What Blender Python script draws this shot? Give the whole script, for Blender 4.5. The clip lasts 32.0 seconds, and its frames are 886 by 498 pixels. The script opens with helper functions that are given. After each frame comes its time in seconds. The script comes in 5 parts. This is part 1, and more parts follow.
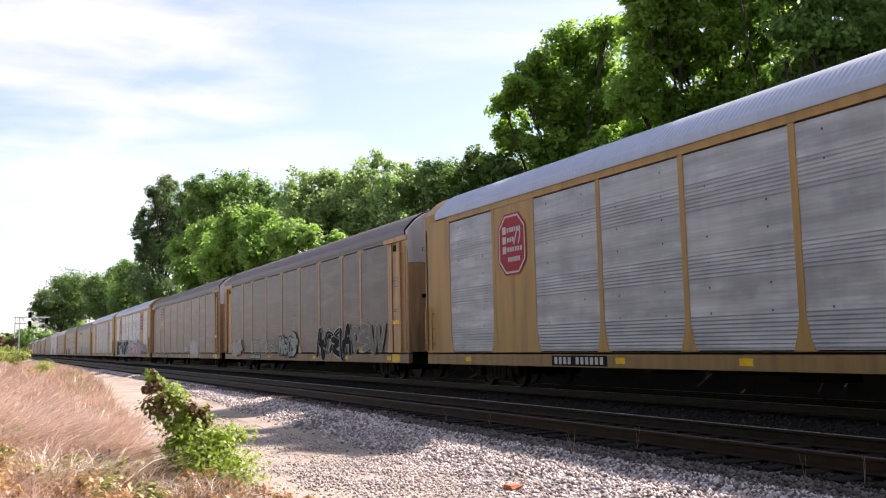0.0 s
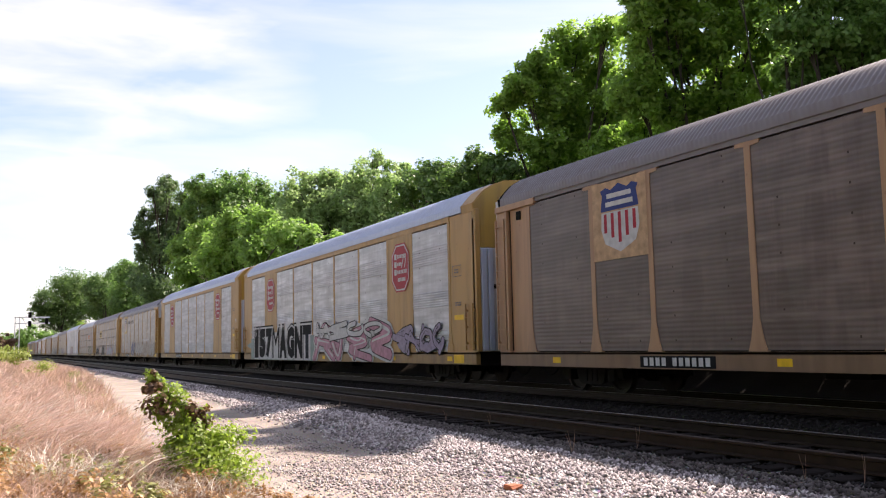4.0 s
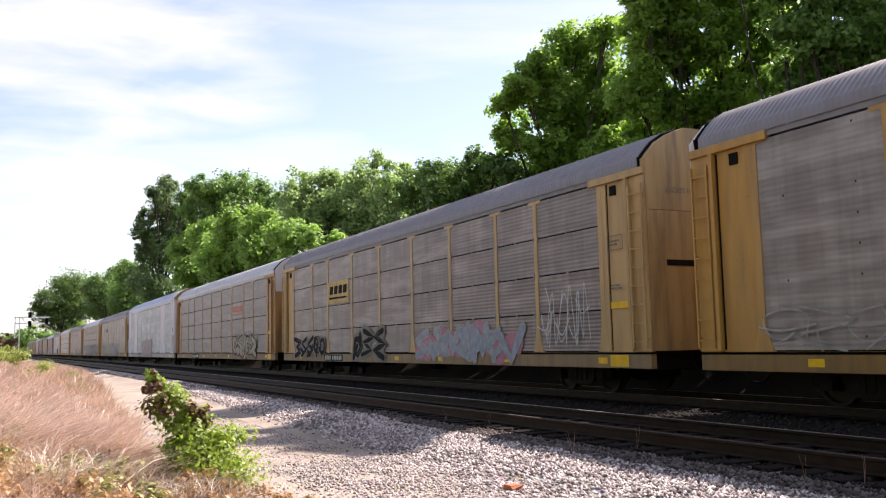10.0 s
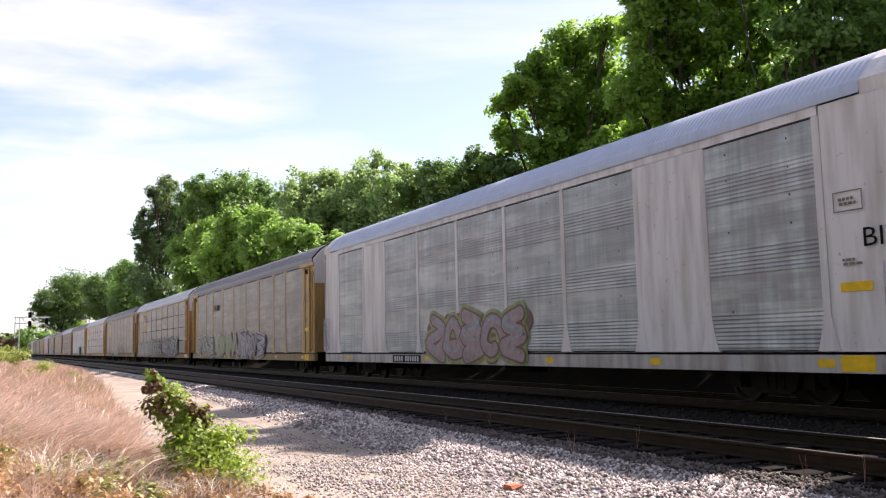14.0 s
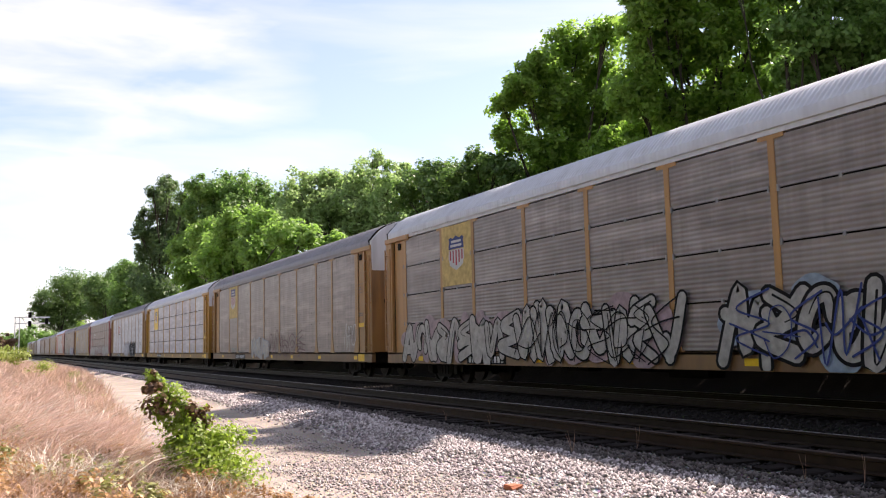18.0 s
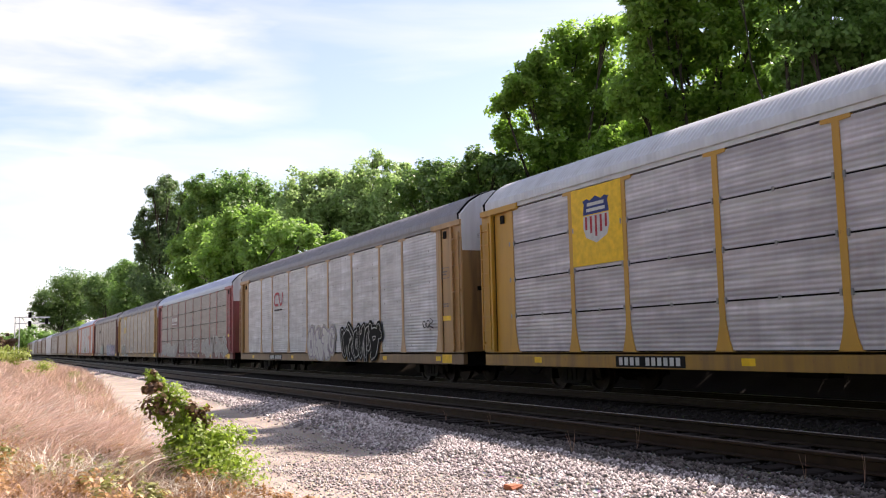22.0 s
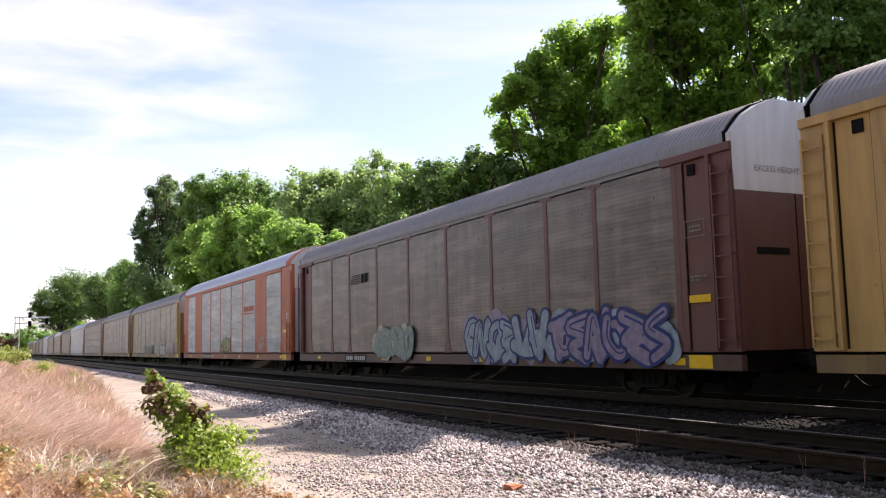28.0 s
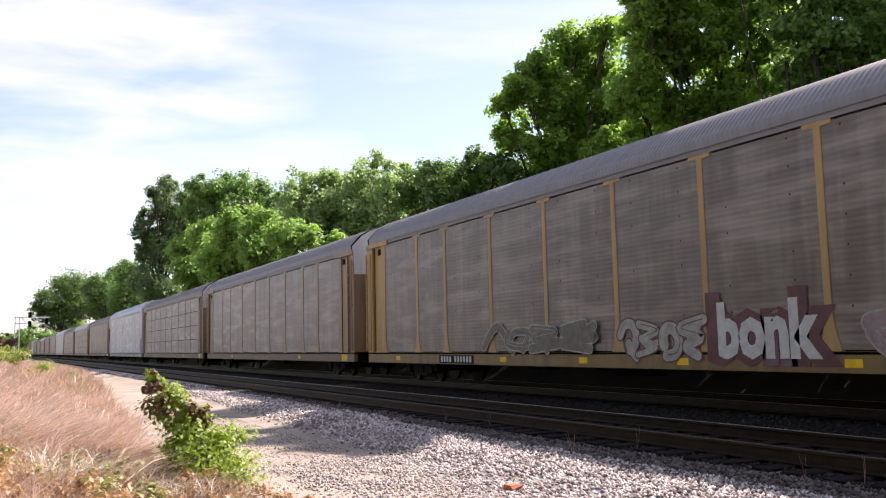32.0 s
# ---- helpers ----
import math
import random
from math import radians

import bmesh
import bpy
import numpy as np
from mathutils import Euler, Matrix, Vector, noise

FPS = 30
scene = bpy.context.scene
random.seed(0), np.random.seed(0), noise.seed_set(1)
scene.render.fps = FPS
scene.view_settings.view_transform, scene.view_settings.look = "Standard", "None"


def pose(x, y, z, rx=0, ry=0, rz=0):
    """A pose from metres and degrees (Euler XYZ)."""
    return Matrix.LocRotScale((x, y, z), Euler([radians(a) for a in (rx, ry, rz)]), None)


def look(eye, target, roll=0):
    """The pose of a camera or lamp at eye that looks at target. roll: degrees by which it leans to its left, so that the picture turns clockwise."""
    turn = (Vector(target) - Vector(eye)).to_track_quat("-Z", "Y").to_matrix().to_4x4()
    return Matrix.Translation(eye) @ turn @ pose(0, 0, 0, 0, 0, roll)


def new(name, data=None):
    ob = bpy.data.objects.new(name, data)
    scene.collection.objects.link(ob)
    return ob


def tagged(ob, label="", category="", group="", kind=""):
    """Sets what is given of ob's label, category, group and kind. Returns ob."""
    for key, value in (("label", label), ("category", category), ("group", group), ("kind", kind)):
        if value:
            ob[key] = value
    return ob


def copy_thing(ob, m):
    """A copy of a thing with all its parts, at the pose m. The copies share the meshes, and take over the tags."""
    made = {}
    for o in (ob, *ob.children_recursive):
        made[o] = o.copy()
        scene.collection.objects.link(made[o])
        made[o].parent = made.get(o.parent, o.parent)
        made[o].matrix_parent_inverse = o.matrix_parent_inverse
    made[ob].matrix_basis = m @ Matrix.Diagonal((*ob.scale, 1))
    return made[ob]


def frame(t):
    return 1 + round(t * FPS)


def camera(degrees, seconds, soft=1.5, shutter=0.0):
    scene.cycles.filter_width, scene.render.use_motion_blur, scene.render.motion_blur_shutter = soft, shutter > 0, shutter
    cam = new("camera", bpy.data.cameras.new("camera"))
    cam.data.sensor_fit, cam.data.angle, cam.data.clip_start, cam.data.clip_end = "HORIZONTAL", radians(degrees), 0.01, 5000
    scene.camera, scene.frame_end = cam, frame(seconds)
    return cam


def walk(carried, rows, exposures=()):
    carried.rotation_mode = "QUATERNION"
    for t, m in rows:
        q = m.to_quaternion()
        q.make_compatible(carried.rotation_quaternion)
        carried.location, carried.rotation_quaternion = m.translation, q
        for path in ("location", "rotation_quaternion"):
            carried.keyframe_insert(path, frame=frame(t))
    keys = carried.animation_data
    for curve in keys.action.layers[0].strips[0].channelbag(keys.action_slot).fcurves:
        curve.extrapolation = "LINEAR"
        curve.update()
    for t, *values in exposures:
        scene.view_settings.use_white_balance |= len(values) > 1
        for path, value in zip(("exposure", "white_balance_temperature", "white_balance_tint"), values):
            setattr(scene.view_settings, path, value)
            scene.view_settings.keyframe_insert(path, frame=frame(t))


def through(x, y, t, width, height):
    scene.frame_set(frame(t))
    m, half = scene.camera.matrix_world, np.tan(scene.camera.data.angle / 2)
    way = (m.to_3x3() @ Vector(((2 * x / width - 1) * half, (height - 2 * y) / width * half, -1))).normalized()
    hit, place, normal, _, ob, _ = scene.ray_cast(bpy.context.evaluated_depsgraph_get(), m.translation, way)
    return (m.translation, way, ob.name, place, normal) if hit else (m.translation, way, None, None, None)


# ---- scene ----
# Camera on a tripod beside two tracks; y runs along the track, x across it, z = 0 at the railheads.
PACE = (1.7436, -0.7448, 2.5235, 253.4961, 223.5464)      # train's displacement, polynomial of (t - 16) / 16
CAR_PITCH = 28.4
TRAIN_X, NEAR_X = 13.92, 8.79
LAG_TIMES = (0.0, 1.0, 2.0, 3.0, 6.0, 8.3, 10.0, 14.0, 17.0, 19.0, 22.0, 28.0, 32.0)
LAG = (0.60, 0.27, 0.02, -0.13, -0.20, -0.05, 0.08, 0.16, 0.14, 0.02, -0.06, -0.05, 0.0)    # surge of the train, metres
SLACK = {3: -0.10, 4: -0.12, 13: -0.16, 14: 0.30, 15: -0.18, 17: -0.10}                                        # coupler slack of single cars


def travelled(t):
    s = (t - 16.0) / 16.0
    out = 0.0
    for c in PACE:
        out = out * s + c
    return out - float(np.interp(t, LAG_TIMES, LAG))


def camera_pose():
    pan, tilt = radians(26.729), radians(6.106)
    ahead = Vector((math.sin(pan) * math.cos(tilt), math.cos(pan) * math.cos(tilt), math.sin(tilt)))
    eye = Vector((0.0, 0.0, 1.254))
    return look(eye, eye + ahead * 10, -1.269)


cam = camera(53.22, 32.0, soft=1.15)
walk(cam, [(0.0, camera_pose()), (32.0, camera_pose())], [(0.0, 1.22, 6850, 20), (32.0, 1.22, 6850, 20)])

# ---- light: a high sun beyond the train, thin cloud ----
SUN = Vector((1.0, 0.20, 0.965)).normalized()
SUN_EL = math.asin(SUN.z)
SUN_AZ = math.atan2(SUN.x, SUN.y)

world = bpy.data.worlds.new("sky")
scene.world = world
world.use_nodes = True


def build_sky():
    nt = world.node_tree
    nt.nodes.clear()
    out = nt.nodes.new("ShaderNodeOutputWorld")
    bg = nt.nodes.new("ShaderNodeBackground")
    sky = nt.nodes.new("ShaderNodeTexSky")
    sky.sky_type, sky.sun_disc = "NISHITA", False
    sky.sun_elevation, sky.sun_rotation = SUN_EL, SUN_AZ
    sky.air_density, sky.dust_density, sky.ozone_density = 1.0, 0.6, 1.2
    tc = nt.nodes.new("ShaderNodeTexCoord")
    mp = nt.nodes.new("ShaderNodeMapping")
    mp.inputs["Rotation"].default_value = (0.0, radians(-14), radians(20))
    mp.inputs["Scale"].default_value = (1.3, 1.6, 7.5)
    n1 = nt.nodes.new("ShaderNodeTexNoise")
    n1.inputs["Scale"].default_value, n1.inputs["Detail"].default_value = 1.7, 6.0
    n1.inputs["Roughness"].default_value, n1.inputs["Distortion"].default_value = 0.52, 0.35
    ramp = nt.nodes.new("ShaderNodeValToRGB")
    ramp.color_ramp.elements[0].position, ramp.color_ramp.elements[1].position = 0.44, 0.90
    ramp.color_ramp.elements[0].color = (0.16, 0.16, 0.16, 1.0)
    mix = nt.nodes.new("ShaderNodeMix")
    mix.data_type = "RGBA"
    lk = nt.links.new
    lk(tc.outputs["Generated"], mp.inputs["Vector"])
    lk(mp.outputs["Vector"], n1.inputs["Vector"])
    lk(n1.outputs["Fac"], ramp.inputs["Fac"])
    # a bright veil of streaked cloud high to the left
    dot = nt.nodes.new("ShaderNodeVectorMath")
    dot.operation = "DOT_PRODUCT"
    dot.inputs[1].default_value = Vector((1.0, 13.28, 4.3)).normalized()
    lk(tc.outputs["Generated"], dot.inputs[0])
    near = nt.nodes.new("ShaderNodeMapRange")
    near.interpolation_type = "SMOOTHSTEP"
    near.inputs["From Min"].default_value, near.inputs["From Max"].default_value = math.cos(radians(17)), math.cos(radians(3))
    lk(dot.outputs["Value"], near.inputs["Value"])
    mp2 = nt.nodes.new("ShaderNodeMapping")
    mp2.inputs["Rotation"].default_value = (radians(8), radians(-12), radians(5))
    mp2.inputs["Scale"].default_value = (3.0, 1.0, 13.0)
    lk(tc.outputs["Generated"], mp2.inputs["Vector"])
    n2 = nt.nodes.new("ShaderNodeTexNoise")
    n2.inputs["Scale"].default_value, n2.inputs["Detail"].default_value, n2.inputs["Distortion"].default_value = 1.6, 5.0, 0.3
    lk(mp2.outputs["Vector"], n2.inputs["Vector"])
    wisp = nt.nodes.new("ShaderNodeMapRange")
    wisp.inputs["From Min"].default_value, wisp.inputs["From Max"].default_value = 0.28, 0.72
    lk(n2.outputs["Fac"], wisp.inputs["Value"])
    veil = nt.nodes.new("ShaderNodeMath")
    veil.operation = "MULTIPLY"
    lk(near.outputs["Result"], veil.inputs[0])
    lk(wisp.outputs["Result"], veil.inputs[1])
    most = nt.nodes.new("ShaderNodeMath")
    most.operation = "MAXIMUM"
    lk(veil.outputs[0], most.inputs[0])
    lk(ramp.outputs["Color"], most.inputs[1])
    lk(most.outputs[0], mix.inputs["Factor"])
    lk(sky.outputs["Color"], mix.inputs["A"])
    mix.inputs["B"].default_value = (5.6, 5.7, 6.0, 1.0)
    lk(mix.outputs["Result"], bg.inputs["Color"])
    bg.inputs["Strength"].default_value = 0.095
    lk(bg.outputs["Background"], out.inputs["Surface"])


build_sky()
sun_data = bpy.data.lights.new("sun", "SUN")
sun_data.energy, sun_data.angle, sun_data.color = 5.0, radians(0.53), (1.0, 0.95, 0.86)
sun = new("sun", sun_data)
sun.matrix_world = look(SUN * 200, (0, 0, 0))


# ---- materials ----
def material(name):
    m = bpy.data.materials.new(name)
    m.use_nodes = True
    nt = m.node_tree
    return m, nt, nt.nodes["Principled BSDF"], nt.links.new


def node(nt, kind, **values):
    n = nt.nodes.new("ShaderNode" + kind)
    for key, value in values.items():
        n.inputs[key].default_value = value
    return n


def blend(nt, fac, a, b, mode="MIX"):
    """A colour mix; fac, a and b are sockets or values."""
    n = nt.nodes.new("ShaderNodeMix")
    n.data_type, n.blend_type = "RGBA", mode
    for key, value in (("Factor", fac), ("A", a), ("B", b)):
        socket = [s for s in n.inputs if s.name == key and s.enabled][0]
        if isinstance(value, bpy.types.NodeSocket):
            nt.links.new(value, socket)
        elif key == "Factor":
            socket.default_value = value
        else:
            socket.default_value = (*value[:3], 1.0)
    return [s for s in n.outputs if s.name == "Result" and s.enabled][0]


def noise_fac(nt, vector, scale, detail=4.0, lo=0.35, hi=0.65, stretch=None, rough=0.55):
    if stretch:
        mp = nt.nodes.new("ShaderNodeMapping")
        mp.inputs["Scale"].default_value = stretch
        nt.links.new(vector, mp.inputs["Vector"])
        vector = mp.outputs["Vector"]
    n = node(nt, "TexNoise", Scale=scale, Detail=detail, Roughness=rough)
    nt.links.new(vector, n.inputs["Vector"])
    r = nt.nodes.new("ShaderNodeMapRange")
    r.inputs["From Min"].default_value, r.inputs["From Max"].default_value = lo, hi
    nt.links.new(n.outputs["Fac"], r.inputs["Value"])
    return r.outputs["Result"]


def coords(nt, kind="Object"):
    return nt.nodes.new("ShaderNodeTexCoord").outputs[kind]


def bump(nt, bsdf, height, strength=0.3, distance=0.01):
    b = node(nt, "Bump", Strength=strength, Distance=distance)
    nt.links.new(height, b.inputs["Height"])
    nt.links.new(b.outputs["Normal"], bsdf.inputs["Normal"])


def shifted(nt):
    """Object coordinates, moved by a random amount for each object."""
    info = nt.nodes.new("ShaderNodeObjectInfo")
    mul = nt.nodes.new("ShaderNodeVectorMath")
    mul.operation = "SCALE"
    mul.inputs["Scale"].default_value = 37.0
    comb = nt.nodes.new("ShaderNodeCombineXYZ")
    for k in ("X", "Y", "Z"):
        nt.links.new(info.outputs["Random"], comb.inputs[k])
    nt.links.new(comb.outputs["Vector"], mul.inputs[0])
    add = nt.nodes.new("ShaderNodeVectorMath")
    nt.links.new(coords(nt), add.inputs[0])
    nt.links.new(mul.outputs["Vector"], add.inputs[1])
    return add.outputs["Vector"], info.outputs["Random"]


def paint(name, colour, dirt=(0.105, 0.058, 0.036), grime=0.5, rough=0.5, rust=0.45):
    """Weathered enamel on steel: run-down dirt, faded patches, some rust."""
    m, nt, b, lk = material(name)
    v, rnd = shifted(nt)
    streak = noise_fac(nt, v, 1.3, 7.0, 0.42, 0.78, (2.4, 2.4, 0.30))
    patch = noise_fac(nt, v, 0.7, 5.0, 0.35, 0.75)
    spots = noise_fac(nt, v, 9.0, 6.0, 0.66, 0.72)
    faded = [min(1.0, c * 0.92 + 0.018) for c in colour]
    c = blend(nt, patch, colour, faded)
    f1 = nt.nodes.new("ShaderNodeMath")
    f1.operation = "MULTIPLY"
    f1.inputs[1].default_value = grime
    lk(streak, f1.inputs[0])
    c = blend(nt, f1.outputs[0], c, dirt)
    f2 = nt.nodes.new("ShaderNodeMath")
    f2.operation = "MULTIPLY"
    f2.inputs[1].default_value = rust
    lk(spots, f2.inputs[0])
    c = blend(nt, f2.outputs[0], c, (0.16, 0.06, 0.03))
    lk(c, b.inputs["Base Color"])
    b.inputs["Roughness"].default_value = rough
    fine = noise_fac(nt, v, 40.0, 3.0, 0.2, 0.8)
    bump(nt, b, fine, 0.12, 0.003)
    return m


def screen(name, colour, dirt, grime=0.6, metal=0.35, bands=0.42):
    """Galvanised corrugated side screen, with rain streaks, dirt, and level bands of lighter and darker tone."""
    m, nt, b, lk = material(name)
    v, rnd = shifted(nt)
    streak = noise_fac(nt, v, 2.2, 7.0, 0.42, 0.70, (2.4, 2.4, 0.16))
    patch = noise_fac(nt, v, 1.1, 5.0, 0.35, 0.7, (1, 1, 1.6))
    band = noise_fac(nt, coords(nt), 1.9, 4.0, 0.38, 0.62, (0.0, 0.04, 1.0))
    light = [min(1.0, k * 1.38) for k in colour]
    c = blend(nt, band, [k * 0.86 for k in colour], light)
    course = noise_fac(nt, coords(nt), 7.5, 3.0, 0.40, 0.60, (0.0, 0.05, 1.0))
    c = blend(nt, course, blend(nt, 0.34, c, dirt), c)
    dark = [k * (1 - bands) for k in colour]
    c = blend(nt, patch, c, dark)
    f1 = nt.nodes.new("ShaderNodeMath")
    f1.operation = "MULTIPLY"
    f1.inputs[1].default_value = grime
    lk(streak, f1.inputs[0])
    c = blend(nt, f1.outputs[0], c, dirt)
    stain = noise_fac(nt, v, 1.3, 5.0, 0.46, 0.56, (1.3, 1.3, 0.22))
    f3 = nt.nodes.new("ShaderNodeMath")
    f3.operation = "MULTIPLY"
    f3.inputs[1].default_value = min(0.9, grime * 1.25)
    lk(stain, f3.inputs[0])
    c = blend(nt, f3.outputs[0], c, [k * 0.45 for k in colour[:1]] + [k * 0.38 for k in colour[1:]])
    chalky = noise_fac(nt, v, 1.0, 6.0, 0.5, 0.68, (0.35, 0.35, 2.4))
    f4 = nt.nodes.new("ShaderNodeMath")
    f4.operation = "MULTIPLY"
    f4.inputs[1].default_value = 0.3 + 0.5 * grime
    lk(chalky, f4.inputs[0])
    c = blend(nt, f4.outputs[0], c, [min(0.7, k * 1.45 + 0.05) for k in colour])
    wob = nt.nodes.new("ShaderNodeMapRange")
    wob.inputs["To Min"].default_value, wob.inputs["To Max"].default_value = 0.0, 0.42
    lk(rnd, wob.inputs["Value"])
    c = blend(nt, wob.outputs["Result"], c, dark)
    lk(c, b.inputs["Base Color"])
    b.inputs["Metallic"].default_value = metal
    b.inputs["Roughness"].default_value = 0.5
    b.inputs["Coat Weight"].default_value, b.inputs["Coat Roughness"].default_value = 0.45, 0.4
    fine = noise_fac(nt, v, 30.0, 3.0, 0.2, 0.8)
    bump(nt, b, fine, 0.15, 0.003)
    return m


def plain(name, colour, rough=0.6, metal=0.0, vary=0.25, scale=6.0, gloss=0.2):
    m, nt, b, lk = material(name)
    v, rnd = shifted(nt)
    f = noise_fac(nt, v, scale, 5.0, 0.3, 0.7)
    c = blend(nt, f, [k * (1 - vary) for k in colour], [min(1.0, k * (1 + vary)) for k in colour])
    lk(c, b.inputs["Base Color"])
    b.inputs["Roughness"].default_value, b.inputs["Metallic"].default_value = rough, metal
    b.inputs["Specular IOR Level"].default_value = gloss
    bump(nt, b, noise_fac(nt, v, scale * 8, 3.0, 0.2, 0.8), 0.2, 0.004)
    return m


def foliage(name, dark, light, through=0.35):
    m, nt, b, lk = material(name)
    geo = nt.nodes.new("ShaderNodeNewGeometry")
    big = noise_fac(nt, coords(nt), 0.35, 3.0, 0.35, 0.65)
    c = blend(nt, geo.outputs["Random Per Island"], dark, light)
    c = blend(nt, big, c, blend(nt, 0.5, c, light))
    lk(c, b.inputs["Base Color"])
    b.inputs["Roughness"].default_value = 0.5
    tr = nt.nodes.new("ShaderNodeBsdfTranslucent")
    warm = blend(nt, 0.6, c, [min(1.0, light[0] * 1.2), min(1.0, light[1] * 1.4), light[2] * 1.1])
    lk(warm, tr.inputs["Color"])
    mix = nt.nodes.new("ShaderNodeMixShader")
    mix.inputs["Fac"].default_value = through
    lk(b.outputs["BSDF"], mix.inputs[1])
    lk(tr.outputs["BSDF"], mix.inputs[2])
    lk(mix.outputs["Shader"], nt.nodes["Material Output"].inputs["Surface"])
    return m


def ground_material():
    """Soil, gravel path and ballast by distance from the track, with ragged edges."""
    m, nt, b, lk = material("ground")
    v = coords(nt)
    sep = nt.nodes.new("ShaderNodeSeparateXYZ")
    lk(v, sep.inputs[0])
    wob = node(nt, "TexNoise", Scale=0.8, Detail=5.0)
    lk(v, wob.inputs["Vector"])
    ed = nt.nodes.new("ShaderNodeMath")
    ed.operation = "MULTIPLY_ADD"
    ed.inputs[1].default_value, ed.inputs[2].default_value = 1.2, -0.6
    lk(wob.outputs["Fac"], ed.inputs[0])
    xx = nt.nodes.new("ShaderNodeMath")
    xx.operation = "ADD"
    lk(sep.outputs["X"], xx.inputs[0])
    lk(ed.outputs[0], xx.inputs[1])

    def step(lo, hi, src=None):
        r = nt.nodes.new("ShaderNodeMapRange")
        r.inputs["From Min"].default_value, r.inputs["From Max"].default_value = lo, hi
        lk(src or xx.outputs[0], r.inputs["Value"])
        return r.outputs["Result"]
    stones = nt.nodes.new("ShaderNodeTexVoronoi")
    stones.inputs["Scale"].default_value = 22.0
    lk(v, stones.inputs["Vector"])
    grit = nt.nodes.new("ShaderNodeTexVoronoi")
    grit.inputs["Scale"].default_value = 60.0
    lk(v, grit.inputs["Vector"])
    patch = noise_fac(nt, v, 0.7, 5.0, 0.35, 0.7)
    path_c = blend(nt, patch, (0.275, 0.228, 0.192), (0.40, 0.340, 0.295))
    path_c = blend(nt, 0.35, path_c, grit.outputs["Color"], "SOFT_LIGHT")
    bal_c = blend(nt, 0.5, (0.22, 0.20, 0.195), stones.outputs["Color"], "SOFT_LIGHT")
    soil_c = blend(nt, patch, (0.15, 0.10, 0.065), (0.22, 0.16, 0.10))
    # Bed under the tracks: oily, and near black for the train's shade.
    shade_bed_c = blend(nt, 0.4, (0.014, 0.012, 0.011), stones.outputs["Color"], "SOFT_LIGHT")
    # Wood floor colour holds the deep shade seen beneath the cars.
    shade_wood_c = blend(nt, patch, (0.010, 0.007, 0.005), (0.020, 0.015, 0.010))
    def slant(k, top):
        """The ragged distance across, less k metres for each metre along."""
        near = nt.nodes.new("ShaderNodeClamp")
        near.inputs["Min"].default_value, near.inputs["Max"].default_value = 9.0, top
        lk(sep.outputs["Y"], near.inputs["Value"])
        f = nt.nodes.new("ShaderNodeMath")
        f.operation = "MULTIPLY_ADD"
        f.inputs[1].default_value = -k
        lk(near.outputs["Result"], f.inputs[0])
        lk(xx.outputs[0], f.inputs[2])
        return f.outputs[0]
    c = blend(nt, step(0.9, 1.6, slant(0.065, 70.0)), soil_c, path_c)
    c = blend(nt, step(4.55, 5.05, slant(0.05, 40.0)), c, bal_c)
    c = blend(nt, step(7.45, 7.95), c, shade_bed_c)
    c = blend(nt, step(16.2, 17.0), c, shade_wood_c)
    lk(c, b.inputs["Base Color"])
    b.inputs["Roughness"].default_value, b.inputs["Specular IOR Level"].default_value = 0.95, 0.04
    bump(nt, b, stones.outputs["Distance"], 0.5, 0.03)
    return m


def stone_material(name, a, b_):
    m, nt, b, lk = material(name)
    geo = nt.nodes.new("ShaderNodeNewGeometry")
    ramp = nt.nodes.new("ShaderNodeValToRGB")
    e = ramp.color_ramp.elements
    e[0].color, e[1].color = (*a, 1), (*b_, 1)
    mid = ramp.color_ramp.elements.new(0.6)
    mid.color = (*[(p + q) / 2 * f for p, q, f in zip(a, b_, (1.05, 0.95, 0.97))], 1)
    lk(geo.outputs["Random Per Island"], ramp.inputs["Fac"])
    f = noise_fac(nt, coords(nt), 60.0, 3.0, 0.3, 0.7)
    lk(blend(nt, f, ramp.outputs["Color"], blend(nt, 0.25, ramp.outputs["Color"], (0.1, 0.09, 0.08))), b.inputs["Base Color"])
    b.inputs["Roughness"].default_value, b.inputs["Specular IOR Level"].default_value = 0.9, 0.12
    return m


GROUND = ground_material()
STONE = stone_material("ballast_stone", (0.12, 0.104, 0.10), (0.78, 0.72, 0.69))
STEEL_RAIL = plain("rail_steel", (0.034, 0.022, 0.016), 0.55, 0.6)
RAIL_DULL = plain("dull_rail_head", (0.06, 0.042, 0.034), 0.8, 0.2, 0.3)
RAIL_HEAD = plain("rail_head", (0.36, 0.35, 0.36), 0.4, 1.0, 0.1)
# Darker stones for the strip beside the tie ends.
STONE_MID = stone_material("mid_stone", (0.030, 0.026, 0.024), (0.175, 0.155, 0.145))
# Oily stones, darkened further to stand for the train's shade.
STONE_DARK = stone_material("oily_shade_stone", (0.006, 0.005, 0.005), (0.024, 0.021, 0.02))
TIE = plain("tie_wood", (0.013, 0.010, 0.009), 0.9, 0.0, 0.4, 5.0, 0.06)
BLACK = plain("near_black", (0.008, 0.007, 0.007), 0.8, 0.0, 0.4, 6.0, 0.1)
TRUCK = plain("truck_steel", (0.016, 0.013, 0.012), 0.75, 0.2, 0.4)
WHEEL = plain("wheel_steel", (0.03, 0.024, 0.022), 0.5, 0.6, 0.3)
REFLECT = plain("reflector_yellow", (0.75, 0.46, 0.02), 0.4, 0.0, 0.15)
WHITE = paint("white_enamel", (0.58, 0.57, 0.59), grime=0.35, rust=0.25)
ROOF_GREY = paint("roof_grey", (0.205, 0.192, 0.205), grime=0.35, rust=0.15)
